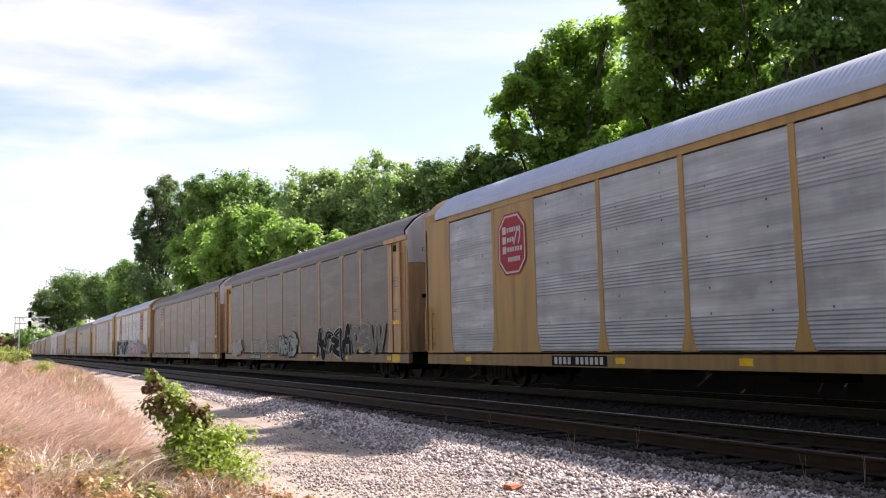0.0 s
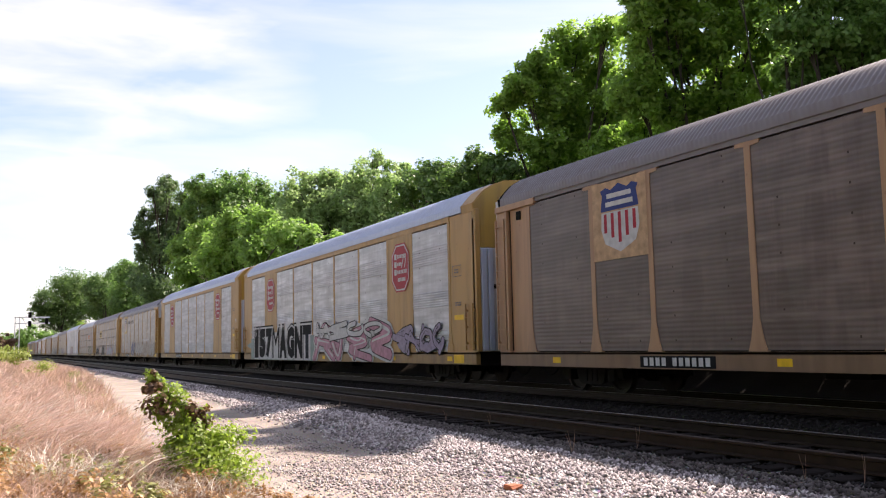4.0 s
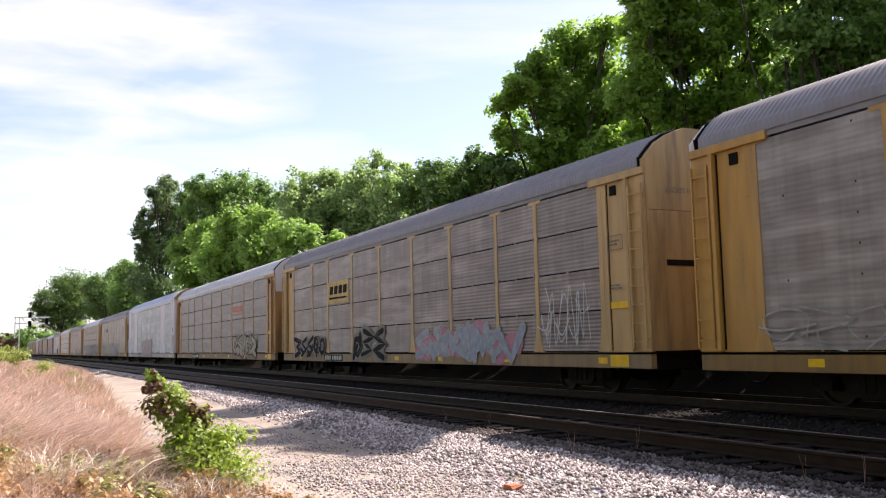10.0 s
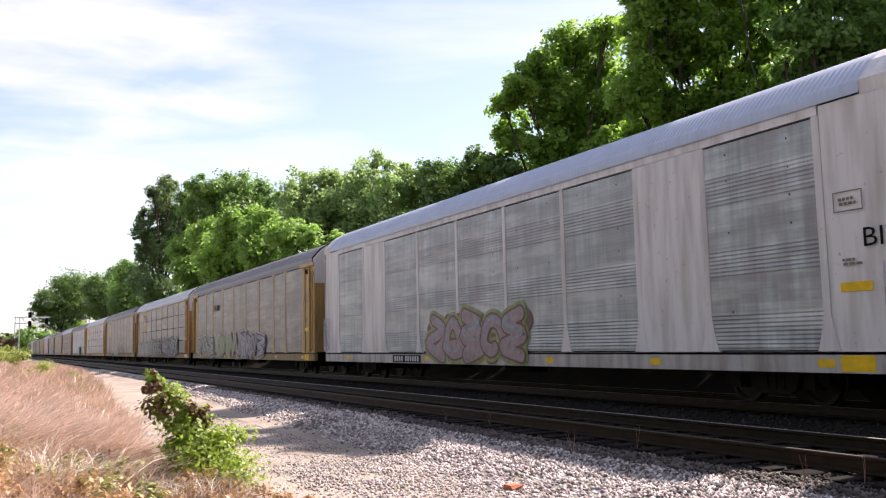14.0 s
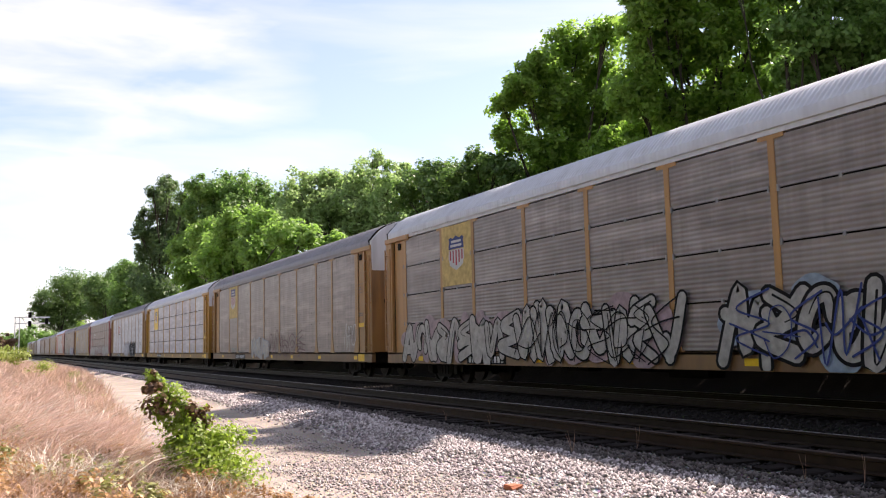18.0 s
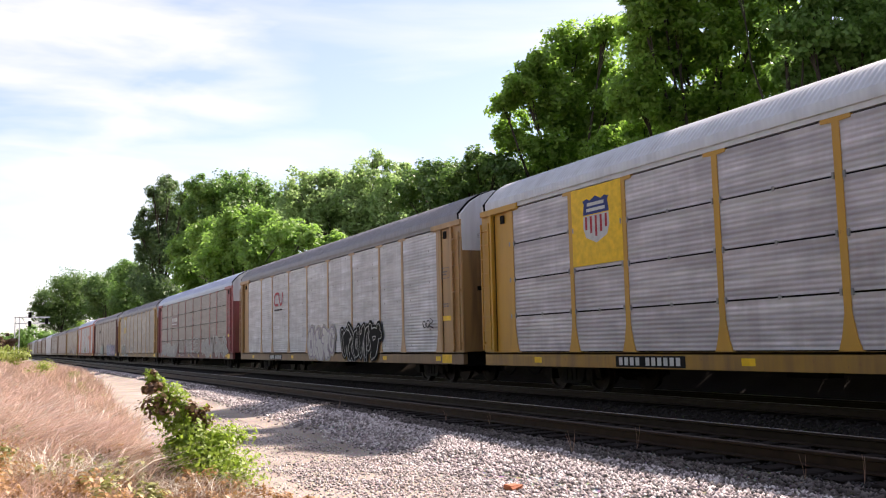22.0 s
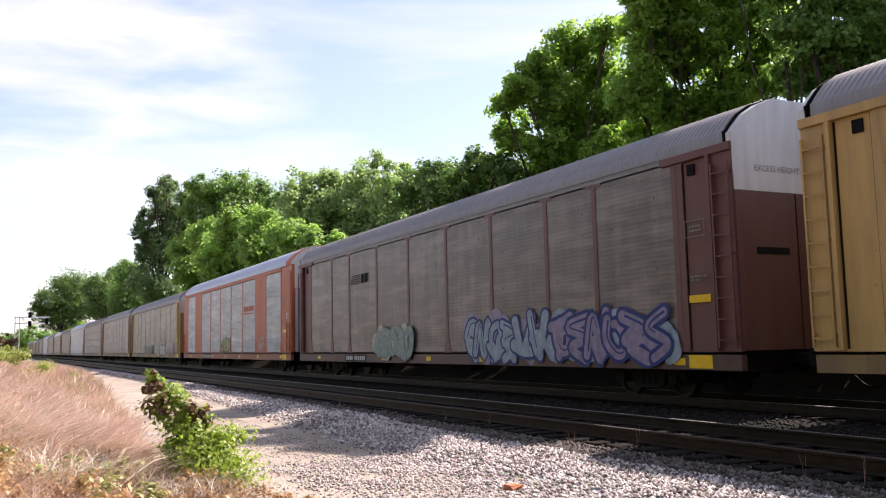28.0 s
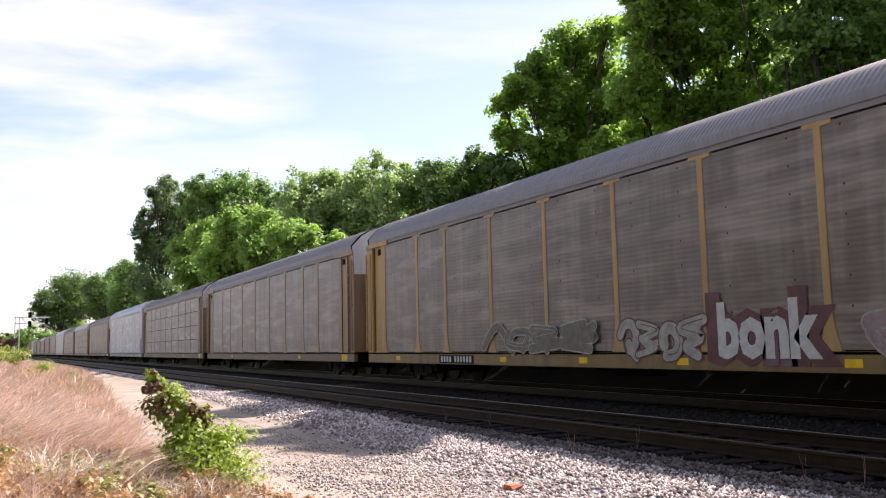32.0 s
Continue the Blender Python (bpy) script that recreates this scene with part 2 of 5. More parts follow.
ROOF_BROWN = paint("roof_brown", (0.165, 0.14, 0.138), grime=0.4, rust=0.2)
# Blue of the mirrored sky is mixed into the silver.
ROOF_SILVER = paint("roof_silver", (0.42, 0.465, 0.59), grime=0.15, rust=0.05, rough=0.4)
ROOF_WHITE = paint("roof_white", (0.55, 0.55, 0.57), grime=0.25, rust=0.1)
BARK = plain("bark", (0.055, 0.042, 0.033), 0.9, 0.0, 0.4, 3.0)


def link_part(name, mesh, mat, parent, label="", at=None):
    ob = new(name, mesh)
    ob.parent = parent
    if at:
        ob.location = at
    if mat is not None:
        if not mesh.materials:
            mesh.materials.append(None)
        ob.material_slots[0].link = "OBJECT"
        ob.material_slots[0].material = mat
    if label:
        ob["label"] = label
    return ob


def finish(bm, name="part"):
    me = bpy.data.meshes.new(name)
    bm.to_mesh(me)
    bm.free()
    return me


def part(name, bm, mat, parent, label=""):
    return link_part(name, finish(bm, name), mat, parent, label)


def box(bm, x0, x1, y0, y1, z0, z1):
    vs = [bm.verts.new((x, y, z)) for x in (x0, x1) for y in (y0, y1) for z in (z0, z1)]
    for f in ((0, 1, 3, 2), (4, 6, 7, 5), (0, 4, 5, 1), (2, 3, 7, 6), (0, 2, 6, 4), (1, 5, 7, 3)):
        bm.faces.new([vs[i] for i in f])
    return bm


def rounded(bm, width=0.015):
    bmesh.ops.bevel(bm, geom=bm.edges[:], offset=width, segments=1, affect="EDGES")
    return bm


def prism(bm, outline, axis_lo, axis_hi, place):
    """A flat outline swept between two depths; place(a, b, depth) gives the point."""
    lo = [bm.verts.new(place(a, b, axis_lo)) for a, b in outline]
    hi = [bm.verts.new(place(a, b, axis_hi)) for a, b in outline]
    n = len(outline)
    bm.faces.new(lo[::-1])
    bm.faces.new(hi)
    for i in range(n):
        j = (i + 1) % n
        bm.faces.new((lo[i], lo[j], hi[j], hi[i]))
    bmesh.ops.recalc_face_normals(bm, faces=bm.faces[:])
    return bm


def mesh_np(name, verts, faces, corners):
    """A mesh from arrays; every face has the same number of corners."""
    me = bpy.data.meshes.new(name)
    n = len(faces)
    me.vertices.add(len(verts))
    me.vertices.foreach_set("co", np.asarray(verts, dtype=np.float32).ravel())
    me.loops.add(n * corners)
    me.loops.foreach_set("vertex_index", np.asarray(faces, dtype=np.int32).ravel())
    me.polygons.add(n)
    me.polygons.foreach_set("loop_start", np.arange(n, dtype=np.int32) * corners)
    me.polygons.foreach_set("loop_total", np.full(n, corners, dtype=np.int32))
    me.update(calc_edges=True)
    return me


# ---- ground ----
def path_edge(y):
    return 1.95 + 0.065 * max(0.0, min(y, 70.0) - 9.0)


def ground_z(x, y):
    edge = path_edge(y)
    bed = -0.42
    z = bed
    if x < edge:
        k = min(1.0, (edge - x) / 3.2)
        z = bed + 0.62 * k * k * (3 - 2 * k)
        z += 0.06 * noise.noise(Vector((x * 0.6, y * 0.6, 0.0))) * k
    elif x > 15.2:
        k = max(0.0, min(1.0, (x - 16.0) / 2.4))
        z = -0.22 + 1.1 * k * k * (3 - 2 * k)
    elif x > 5.4:
        k = min(1.0, (x - 5.4) / 1.9)
        z = bed + 0.20 * k * k * (3 - 2 * k)
    if x < 7.3:
        z += 0.03 * noise.noise(Vector((x * 1.3, y * 1.3, 3.0)))
    return z


def build_ground():
    xs = [-3000, -900, -300, -120, -60, -30, -18, -12, -9, -7] + [-6 + 0.35 * i for i in range(39)] + \
         [7.6, 8.0, 12, 15.2, 15.6, 16.2, 16.8, 17.4, 18.1, 19, 21, 25, 31, 45, 80, 200, 700, 3000]
    ys = [-3000, -600, -120, -40, -15, -5] + [0.5 * i for i in range(101)] + \
         [51 + 2.5 * i for i in range(40)] + [160, 190, 240, 320, 450, 700, 1200, 2000, 3500]
    verts = [(x, y, ground_z(x, y)) for y in ys for x in xs]
    w = len(xs)
    faces = [(j * w + i, j * w + i + 1, (j + 1) * w + i + 1, (j + 1) * w + i)
             for j in range(len(ys) - 1) for i in range(w - 1)]
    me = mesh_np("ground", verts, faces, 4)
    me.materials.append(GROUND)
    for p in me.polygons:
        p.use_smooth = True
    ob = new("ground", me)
    tagged(ob, "dusty soil and gravel path beside the ballasted railway", "ground", kind="structure")


build_ground()


def build_track(x, label, y_near, y_far):
    track = tagged(new("track"), label, "railway track", kind="structure")
    track.location = (x, 0, 0)
    for side in (-0.7525, 0.7525):
        bm = bmesh.new()
        prof = ((-0.07, -0.172), (0.07, -0.172), (0.07, -0.158), (0.012, -0.14), (0.012, -0.045), (0.036, -0.035),
                (0.036, -0.006), (0.028, -0.002), (-0.028, -0.002), (-0.036, -0.006), (-0.036, -0.035), (-0.012, -0.045),
                (-0.012, -0.14), (-0.07, -0.158))
        prism(bm, prof, -60.0, 900.0, lambda a, b, d: (side + a, d, b))
        rail = part("rail", bm, STEEL_RAIL, track)
        head = bmesh.new()
        box(head, side - 0.027, side + 0.027, -60, 900, -0.0025, 0.0005)
        # The near rail's head is darker and rougher than the others.
        if x == NEAR_X and side < 0:
            part("rail_head", head, RAIL_DULL, rail, "dull dark running surface")
        else:
            part("rail_head", head, RAIL_HEAD, rail, "bright worn running surface")
    rng = random.Random(int(x * 10))
    shapes = []
    for k in range(5):
        bm = bmesh.new()
        box(bm, -1.3, 1.3, -0.115, 0.115, -0.36, -0.175)
        rounded(bm, 0.012)
        for v in bm.verts:
            v.co += Vector((rng.uniform(-.02, .02), rng.uniform(-.008, .008), rng.uniform(-.008, .004)))
        shapes.append(finish(bm, "tie"))
    y = y_near
    far = bmesh.new()
    n = 0
    while y < y_far:
        if n < 150:
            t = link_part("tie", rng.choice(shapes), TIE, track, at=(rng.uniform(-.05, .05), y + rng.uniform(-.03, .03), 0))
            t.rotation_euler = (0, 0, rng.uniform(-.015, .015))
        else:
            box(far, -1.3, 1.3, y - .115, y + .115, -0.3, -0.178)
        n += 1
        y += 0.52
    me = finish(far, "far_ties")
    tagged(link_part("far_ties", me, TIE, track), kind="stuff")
    return track


build_track(NEAR_X, "empty mainline track with rusty rails on dark ties", -2.0, 220.0)
build_track(TRAIN_X, "mainline track that carries the passing train", -2.0, 160.0)


def build_stones():
    rng = np.random.default_rng(4)
    spans = (
        (5.0, 6.9, 5.5, 16.0, 11500, 0.030), (5.0, 7.1, 16.0, 34.0, 9000, 0.036), (5.2, 7.4, 34.0, 75.0, 6000, 0.05),
        (6.6, 7.42, 5.5, 16.0, 4200, 0.032), (6.9, 7.6, 16.0, 40.0, 4000, 0.038),
        (7.3, 9.6, 4.5, 16.0, 5500, 0.030), (2.6, 5.1, 7.0, 24.0, 13000, 0.013), (3.3, 5.6, 6.2, 12.5, 8000, 0.020), (9.6, 12.9, 5, 40, 6000, 0.035))
    octa = np.array([(1, 0, 0), (-1, 0, 0), (0, 1, 0), (0, -1, 0), (0, 0, 1), (0, 0, -1)], float)
    tri = np.array([(0, 2, 4), (2, 1, 4), (1, 3, 4), (3, 0, 4), (2, 0, 5), (1, 2, 5), (3, 1, 5), (0, 3, 5)])
    vs, fs, base = [], [], 0
    for x0, x1, y0, y1, n, size in spans:
        px, py = rng.uniform(x0, x1, n), rng.uniform(y0, y1, n)
        if x0 < 4:
            keep = rng.uniform(0, 1, n) < 0.35 + 0.65 * (px - x0) / (x1 - x0)
            px, py = px[keep], py[keep]
            n = len(px)
        if abs(x0 - 5.0) < 0.3:
            foot = x0 + 0.05 * (np.clip(py, 12, 40) - 12)
            px = foot + (x1 - foot) * np.sqrt(rng.uniform(0.0, 1, n)) ** 0.8
        pz = np.array([ground_z(a, b) for a, b in zip(px, py)])
        sc = size * rng.uniform(0.6, 1.35, (n, 1, 1))
        jig = octa[None] * sc * rng.uniform(0.6, 1.3, (n, 6, 1)) + rng.normal(0, 0.18, (n, 6, 3)) * sc
        a = rng.uniform(0, 6.28, n)
        c, s = np.cos(a)[:, None], np.sin(a)[:, None]
        jx, jy = jig[..., 0] * c - jig[..., 1] * s, jig[..., 0] * s + jig[..., 1] * c
        pos = np.stack([jx + px[:, None], jy + py[:, None], jig[..., 2] * 0.8 + pz[:, None] + size * 0.35], -1)
        vs.append(pos.reshape(-1, 3))
        fs.append((tri[None] + base + 6 * np.arange(n)[:, None, None]).reshape(-1, 3))
        base += 6 * n
    light = [k for k in range(len(spans)) if spans[k][0] < 5.5]
    for name, label, mat, pick in (("dirty_stones", "darker grey ballast stones by the tie ends", STONE_MID, [k for k in range(len(spans)) if 5.5 < spans[k][0] < 7]),
                                   ("ballast_stones", "loose grey and pinkish crushed ballast stones", STONE, light),
                                   ("sooty_stones", "oil-blackened ballast between the rails, darkened further to stand for shade", STONE_DARK,
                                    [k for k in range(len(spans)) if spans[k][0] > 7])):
        faces = []
        n = 0
        for k in pick:
            faces.append(fs[k] - fs[k].min() + n)
            n += len(vs[k])
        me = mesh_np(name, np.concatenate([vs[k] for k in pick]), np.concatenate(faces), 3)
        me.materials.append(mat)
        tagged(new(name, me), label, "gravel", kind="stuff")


build_stones()


# ---- the train ----
GRID = (11.85, 9.1, 7.05, 4.22, 1.42, -1.42, -4.22, -7.05, -9.1, -11.85)
SHARED = {}


def shared(key, make):
    if key not in SHARED:
        SHARED[key] = make()
    return SHARED[key]


def screen_mesh(width, z0, z1, pitch=0.10, deep=0.012, lips=False):
    """A corrugated sheet in a slim frame, its ribs level."""
    def make():
        prof = [(-1.590, z0), (-1.590, z0 + 0.03)]
        if lips:
            # nearly smooth sheet, with a few bold ribs low down and at mid height
            n = int((z1 - z0 - 0.06) / 0.075)
            step = (z1 - z0 - 0.06) / n
            for i in range(n):
                z = z0 + 0.03 + i * step
                d = deep if i < 9 or 18 <= i < 25 or 36 <= i < 44 else 0.0012
                prof += [(-1.590, z + step * 0.05), (-1.590 - d, z + step * 0.22), (-1.590 - d, z + step * 0.36), (-1.590, z + step * 0.85)]
        else:
            n = max(3, int(round((z1 - z0 - 0.06) / pitch)))
            step = (z1 - z0 - 0.06) / n
            for i in range(n):
                z = z0 + 0.03 + i * step
                prof += [(-1.590 + deep, z + step * 0.12), (-1.590 + deep, z + step * 0.42),
                         (-1.590, z + step * 0.55), (-1.590, z + step * 0.95)]
        prof += [(-1.590, z1)]
        h = width / 2
        verts, faces = [], []
        for x, z in prof:
            verts += [(x, -h, z), (x, h, z)]
        for i in range(len(prof) - 1):
            faces.append((2 * i, 2 * i + 1, 2 * i + 3, 2 * i + 2))
        b0 = len(verts)
        for y in (-h, h):
            for z in (z0, z1):
                verts += [(-1.590, y, z), (-1.535, y, z)]
        a = b0
        faces += [(a, a + 1, a + 3, a + 2), (a + 4, a + 6, a + 7, a + 5), (a, a + 4, a + 5, a + 1), (a + 2, a + 3, a + 7, a + 6)]
        return mesh_np("screen", verts, faces, 4)
    return shared(("screen", round(width, 2), z0, z1, pitch, deep, lips), make)


def post_mesh(kind, top):
    def make():
        bm = bmesh.new()
        w = 0.075
        out = [(-0.23, 0.985), (0.23, 0.985), (0.15, 1.22), (w + .01, 1.55), (w, 1.6), (w, top - 0.09)]
        if kind == "T":
            out += [(0.3, top - 0.075), (0.3, top), (-0.3, top), (-0.3, top - 0.075)]
        else:
            out += [(w, top), (-w, top)]
        out += [(-w, top - 0.09), (-w, 1.6), (-w - .01, 1.55), (-0.15, 1.22)]
        prism(bm, out, -1.604, -1.53, lambda a, b, d: (d, a, b))
        return finish(bm, "post")
    return shared(("post", kind, top), make)


ROOF_LINE = ((-1.63, 4.97), (-1.633, 5.17), (-1.585, 5.19), (-1.50, 5.30), (-1.25, 5.56), (-0.92, 5.76), (-0.5, 5.90), (0.0, 5.94))


def roof_mesh(half, lift=0.0):
    def make():
        line = list(ROOF_LINE) + [(-x, z) for x, z in ROOF_LINE[-2::-1]]
        ys, up = [], []
        pitch = 0.13
        n = int(2 * half / pitch)
        for i in range(n):
            y = -half + i * pitch
            ys += [y, y + pitch * .4, y + pitch * .5, y + pitch * .9]
            up += [0.0, 0.0, 0.018, 0.018]
        w = len(line)
        verts = []
        for y, rise in zip(ys, up):
            for x, z in line:
                u = rise
                k = 1 + u / 5
                if abs(x) > 1.62:
                    k, u = 1.0, 0.0
                verts.append((x * k, y, z + u + lift))
        faces = [(j * w + i, j * w + i + 1, (j + 1) * w + i + 1, (j + 1) * w + i) for j in range(len(ys) - 1) for i in range(w - 1)]
        return mesh_np("roof", verts, faces, 4)
    return shared(("roof", half, lift), make)


def section(bm, z0, z1, y0, y1, inset=0.03, lift=0.0):
    """A slab with the car's rounded cross-section between two heights."""
    line = [(x, z + lift) for x, z in ROOF_LINE]
    pts = [(-1.6 + inset, z0)]
    for x, z in line[1:]:
        if z < z1:
            pts.append((min(x + inset, 0.0), max(z - inset, z0 + 0.01)))
    if z1 < line[-1][1]:
        below = [p for p in line if p[1] < z1]
        last = below[-1] if below else (-1.6, z0)
        above = [p for p in line if p[1] >= z1][0]
        k = (z1 - last[1]) / (above[1] - last[1]) if below else 0
        pts.append(((last[0] + (above[0] - last[0]) * k if below else -1.6) + inset, z1))
    half = [p for p in pts if p[0] < -1e-4]
    outline = half + ([(0.0, line[-1][1] - inset)] if z1 >= line[-1][1] else []) + [(-x, z) for x, z in reversed(half)]
    return prism(bm, outline, y0, y1, lambda a, b, d: (a, d, b))


def wheelset_mesh():
    """Two flanged wheels on an axle, turned about x."""
    def make():
        bm = bmesh.new()
        n = 20
        half = ((0.0, 0.075), (0.62, 0.08), (0.665, 0.16), (0.67, 0.33), (0.665, 0.35), (0.665, 0.455), (0.69, 0.455), (0.70, 0.425),
                (0.82, 0.42), (0.82, 0.36), (0.765, 0.33), (0.77, 0.16), (0.81, 0.09), (0.98, 0.07))
        prof = [(-a, r) for a, r in reversed(half[1:])] + list(half)
        rings = [[bm.verts.new((a, r * math.cos(6.28319 * i / n), r * math.sin(6.28319 * i / n))) for i in range(n)] for a, r in prof]
        for p, q in zip(rings, rings[1:]):
            for i in range(n):
                bm.faces.new((p[i], p[(i + 1) % n], q[(i + 1) % n], q[i]))
        bm.faces.new(rings[0][::-1])
        bm.faces.new(rings[-1])
        bmesh.ops.recalc_face_normals(bm, faces=bm.faces[:])
        return finish(bm, "wheelset")
    return shared("wheelset", make)


WHEELSETS = []


def truck_mesh():
    def make():
        bm = bmesh.new()
        for s in (-1, 1):
            out = [(-1.25, 0.36), (-1.1, 0.36), (-0.95, 0.52), (-0.6, 0.58), (-0.5, 0.27), (-0.35, 0.2), (0.35, 0.2), (0.5, 0.27),
                   (0.6, 0.58), (0.95, 0.52), (1.1, 0.36), (1.25, 0.36), (1.2, 0.62), (0.5, 0.76), (-0.5, 0.76), (-1.2, 0.62)]
            prism(bm, out, s * 0.93, s * 1.05, lambda a, b, d: (d, a, b))
            for y in (-0.87, 0.87):
                box(bm, s * 1.0 - .12, s * 1.0 + .12, y - .12, y + .12, .30, .55)
            for y in (-0.2, 0.0, 0.2):
                box(bm, s * .99 - .09, s * .99 + .09, y - .07, y + .07, .28, .56)
        box(bm, -1.0, 1.0, -0.22, 0.22, 0.42, 0.66)
        return finish(bm, "truck")
    return shared("truck", make)


def underframe_mesh():
    def make():
        bm = bmesh.new()
        box(bm, -0.38, 0.38, -13.2, 13.2, 0.55, 0.95)
        for s in (-1, 1):
            box(bm, s * 1.45, s * 0.3, -13.3, -12.9, .6, .95)
            box(bm, s * 1.45, s * 0.3, 12.9, 13.3, .6, .95)
        for i in range(-6, 7):
            box(bm, -1.5, 1.5, i * 2 - .06, i * 2 + .06, .72, .95)
        box(bm, -0.9, -0.45, -1.6, -0.4, 0.42, 0.8)
        box(bm, 0.45, 0.9, 0.6, 2.2, 0.45, 0.8)
        box(bm, -1.0, -0.6, 2.4, 3.3, 0.5, 0.8)
        bmesh.ops.recalc_face_normals(bm, faces=bm.faces[:])
        return finish(bm, "underframe")
    return shared("underframe", make)


def coupler_mesh():
    def make():
        bm = bmesh.new()
        box(bm, -0.1, 0.1, -13.72, -13.0, 0.72, 0.94)
        box(bm, -0.16, 0.14, -14.0, -13.7, 0.66, 0.98)
        box(bm, 0.05, 0.2, -14.12, -13.9, 0.68, 0.96)
        rounded(bm, 0.03)
        return finish(bm, "coupler")
    return shared("coupler", make)


def hose_mesh():
    def make():
        bm = bmesh.new()
        n, ring = 14, 6
        rows = []
        for i in range(n + 1):
            a = i / n
            c = Vector((-0.35 + 0.1 * a, -13.35 - 0.85 * a, 0.72 - 0.42 * math.sin(a * 2.6)))
            rows.append([bm.verts.new(c + Vector((0.022 * math.cos(k * 6.28 / ring), 0, 0.022 * math.sin(k * 6.28 / ring)))) for k in range(ring)])
        for p, q in zip(rows, rows[1:]):
            for k in range(ring):
                bm.faces.new((p[k], p[(k + 1) % ring], q[(k + 1) % ring], q[k]))
        return finish(bm, "air_hose")
    return shared("hose", make)


def ladder_mesh(z0, z1, w=0.42):
    def make():
        bm = bmesh.new()
        for y in (-w / 2, w / 2):
            box(bm, -1.69, -1.645, y - .02, y + .02, z0, z1)
        z = z0 + 0.15
        while z < z1 - 0.05:
            box(bm, -1.70, -1.675, -w / 2, w / 2, z - .014, z + .014)
            z += 0.4
        for z in (z0 + .2, (z0 + z1) / 2, z1 - .2):
            for y in (-w / 2, w / 2):
                box(bm, -1.66, -1.58, y - .015, y + .015, z - .03, z + .03)
        return finish(bm, "ladder")
    return shared(("ladder", z0, z1), make)


def side(u, z, d=-1.628):
    """A point on the near side: u metres from the rear end, z above the rail."""
    return (d, 13.3 - u, z)


def decal(car, name, polys, mat, depth=-1.628, label=""):
    """Flat painted shapes on the near side; polys are outlines of (u, z)."""
    bm = bmesh.new()
    for k, poly in enumerate(polys):
        if len(poly) > 2:
            bm.faces.new([bm.verts.new(side(u, z, depth + 0.015 - 0.000025 * k)) for u, z in poly])
    return part(name, bm, mat, car, label)


def rect(u0, u1, z0, z1):
    return [(u0, z0), (u1, z0), (u1, z1), (u0, z1)]


def word(car, text, u0, u1, z0, z1, mat, depth=-1.630, fat=0.0, name="lettering", label="", slant=0.0, front=None):
    """Readable words in the built-in font, fitted to a box on the near side (or on the front end)."""
    cu = bpy.data.curves.new("lettering", "FONT")
    cu.body, cu.offset, cu.shear, cu.resolution_u = text, fat, slant, 2
    tmp = bpy.data.objects.new("lettering", cu)
    scene.collection.objects.link(tmp)
    bpy.context.view_layer.update()
    me = bpy.data.meshes.new_from_object(tmp.evaluated_get(bpy.context.evaluated_depsgraph_get()))
    bpy.data.objects.remove(tmp)
    bpy.data.curves.remove(cu)
    co = np.array([v.co[:2] for v in me.vertices])
    lo, hi = co.min(0), co.max(0)
    for v in me.vertices:
        a, b = (v.co.x - lo[0]) / (hi[0] - lo[0]), (v.co.y - lo[1]) / (hi[1] - lo[1])
        if front is None:
            v.co = side(u0 + (u1 - u0) * a, z0 + (z1 - z0) * b, depth + 0.015)
        else:
            v.co = (u0 + (u1 - u0) * a, front, z0 + (z1 - z0) * b)
    me.name = name
    return link_part(name, me, mat, car, label)


def sprayed(car, text, u0, u1, z0, z1, fill, line, fat, rim=0.11, label="", shade=None):
    """Heavy sprayed block letters, each stretched to an equal share of the width and ringed with paint."""
    w = (u1 - u0) / len(text)
    for k, ch in enumerate(text):
        a, b = u0 + w * k + .02, u0 + w * (k + 1) - .02
        if ch in "1I":
            a, b = a + .22 * w, b - .12 * w
        thin = 0.0 if ch == "M" else fat
        if shade:
            word(car, ch, a - 1.7 * rim, b + 1.7 * rim, max(.645, z0 - .06), z1 + 1.8 * rim, shade, -1.6262 - .0002 * (k % 2), thin * 1.15, "graffiti_shadow")
        word(car, ch, a - rim, b + rim, z0 - .01, z1 + rim, line, -1.6282 - .0004 * (k % 2), thin * 1.1, "graffiti_outline", label)
        word(car, ch, a, b, z0 + .07, z1, fill, -1.6305, thin, "graffiti_fill")


def ribbon(pts, w, end=None):
    """Outline quads of a brush stroke along points; w is half its width, and end, if given, the half width at its tip."""
    out = []
    n = len(pts)
    left, right = [], []
    for i, (x, y) in enumerate(pts):
        x0, y0 = pts[max(0, i - 1)]
        x1, y1 = pts[min(n - 1, i + 1)]
        dx, dy = x1 - x0, y1 - y0
        d = math.hypot(dx, dy) or 1.0
        h = w if end is None else w + (end - w) * i / (n - 1)
        left.append((x - dy / d * h, y + dx / d * h))
        right.append((x + dy / d * h, y - dx / d * h))
    for i in range(n - 1):
        out.append([right[i], right[i + 1], left[i + 1], left[i]])
    for (x, y), h in ((pts[0], w), (pts[-1], w if end is None else end)):
        out.append([(x + h * math.cos(k * 0.6283), y + h * math.sin(k * 0.6283)) for k in range(10)])
    return out


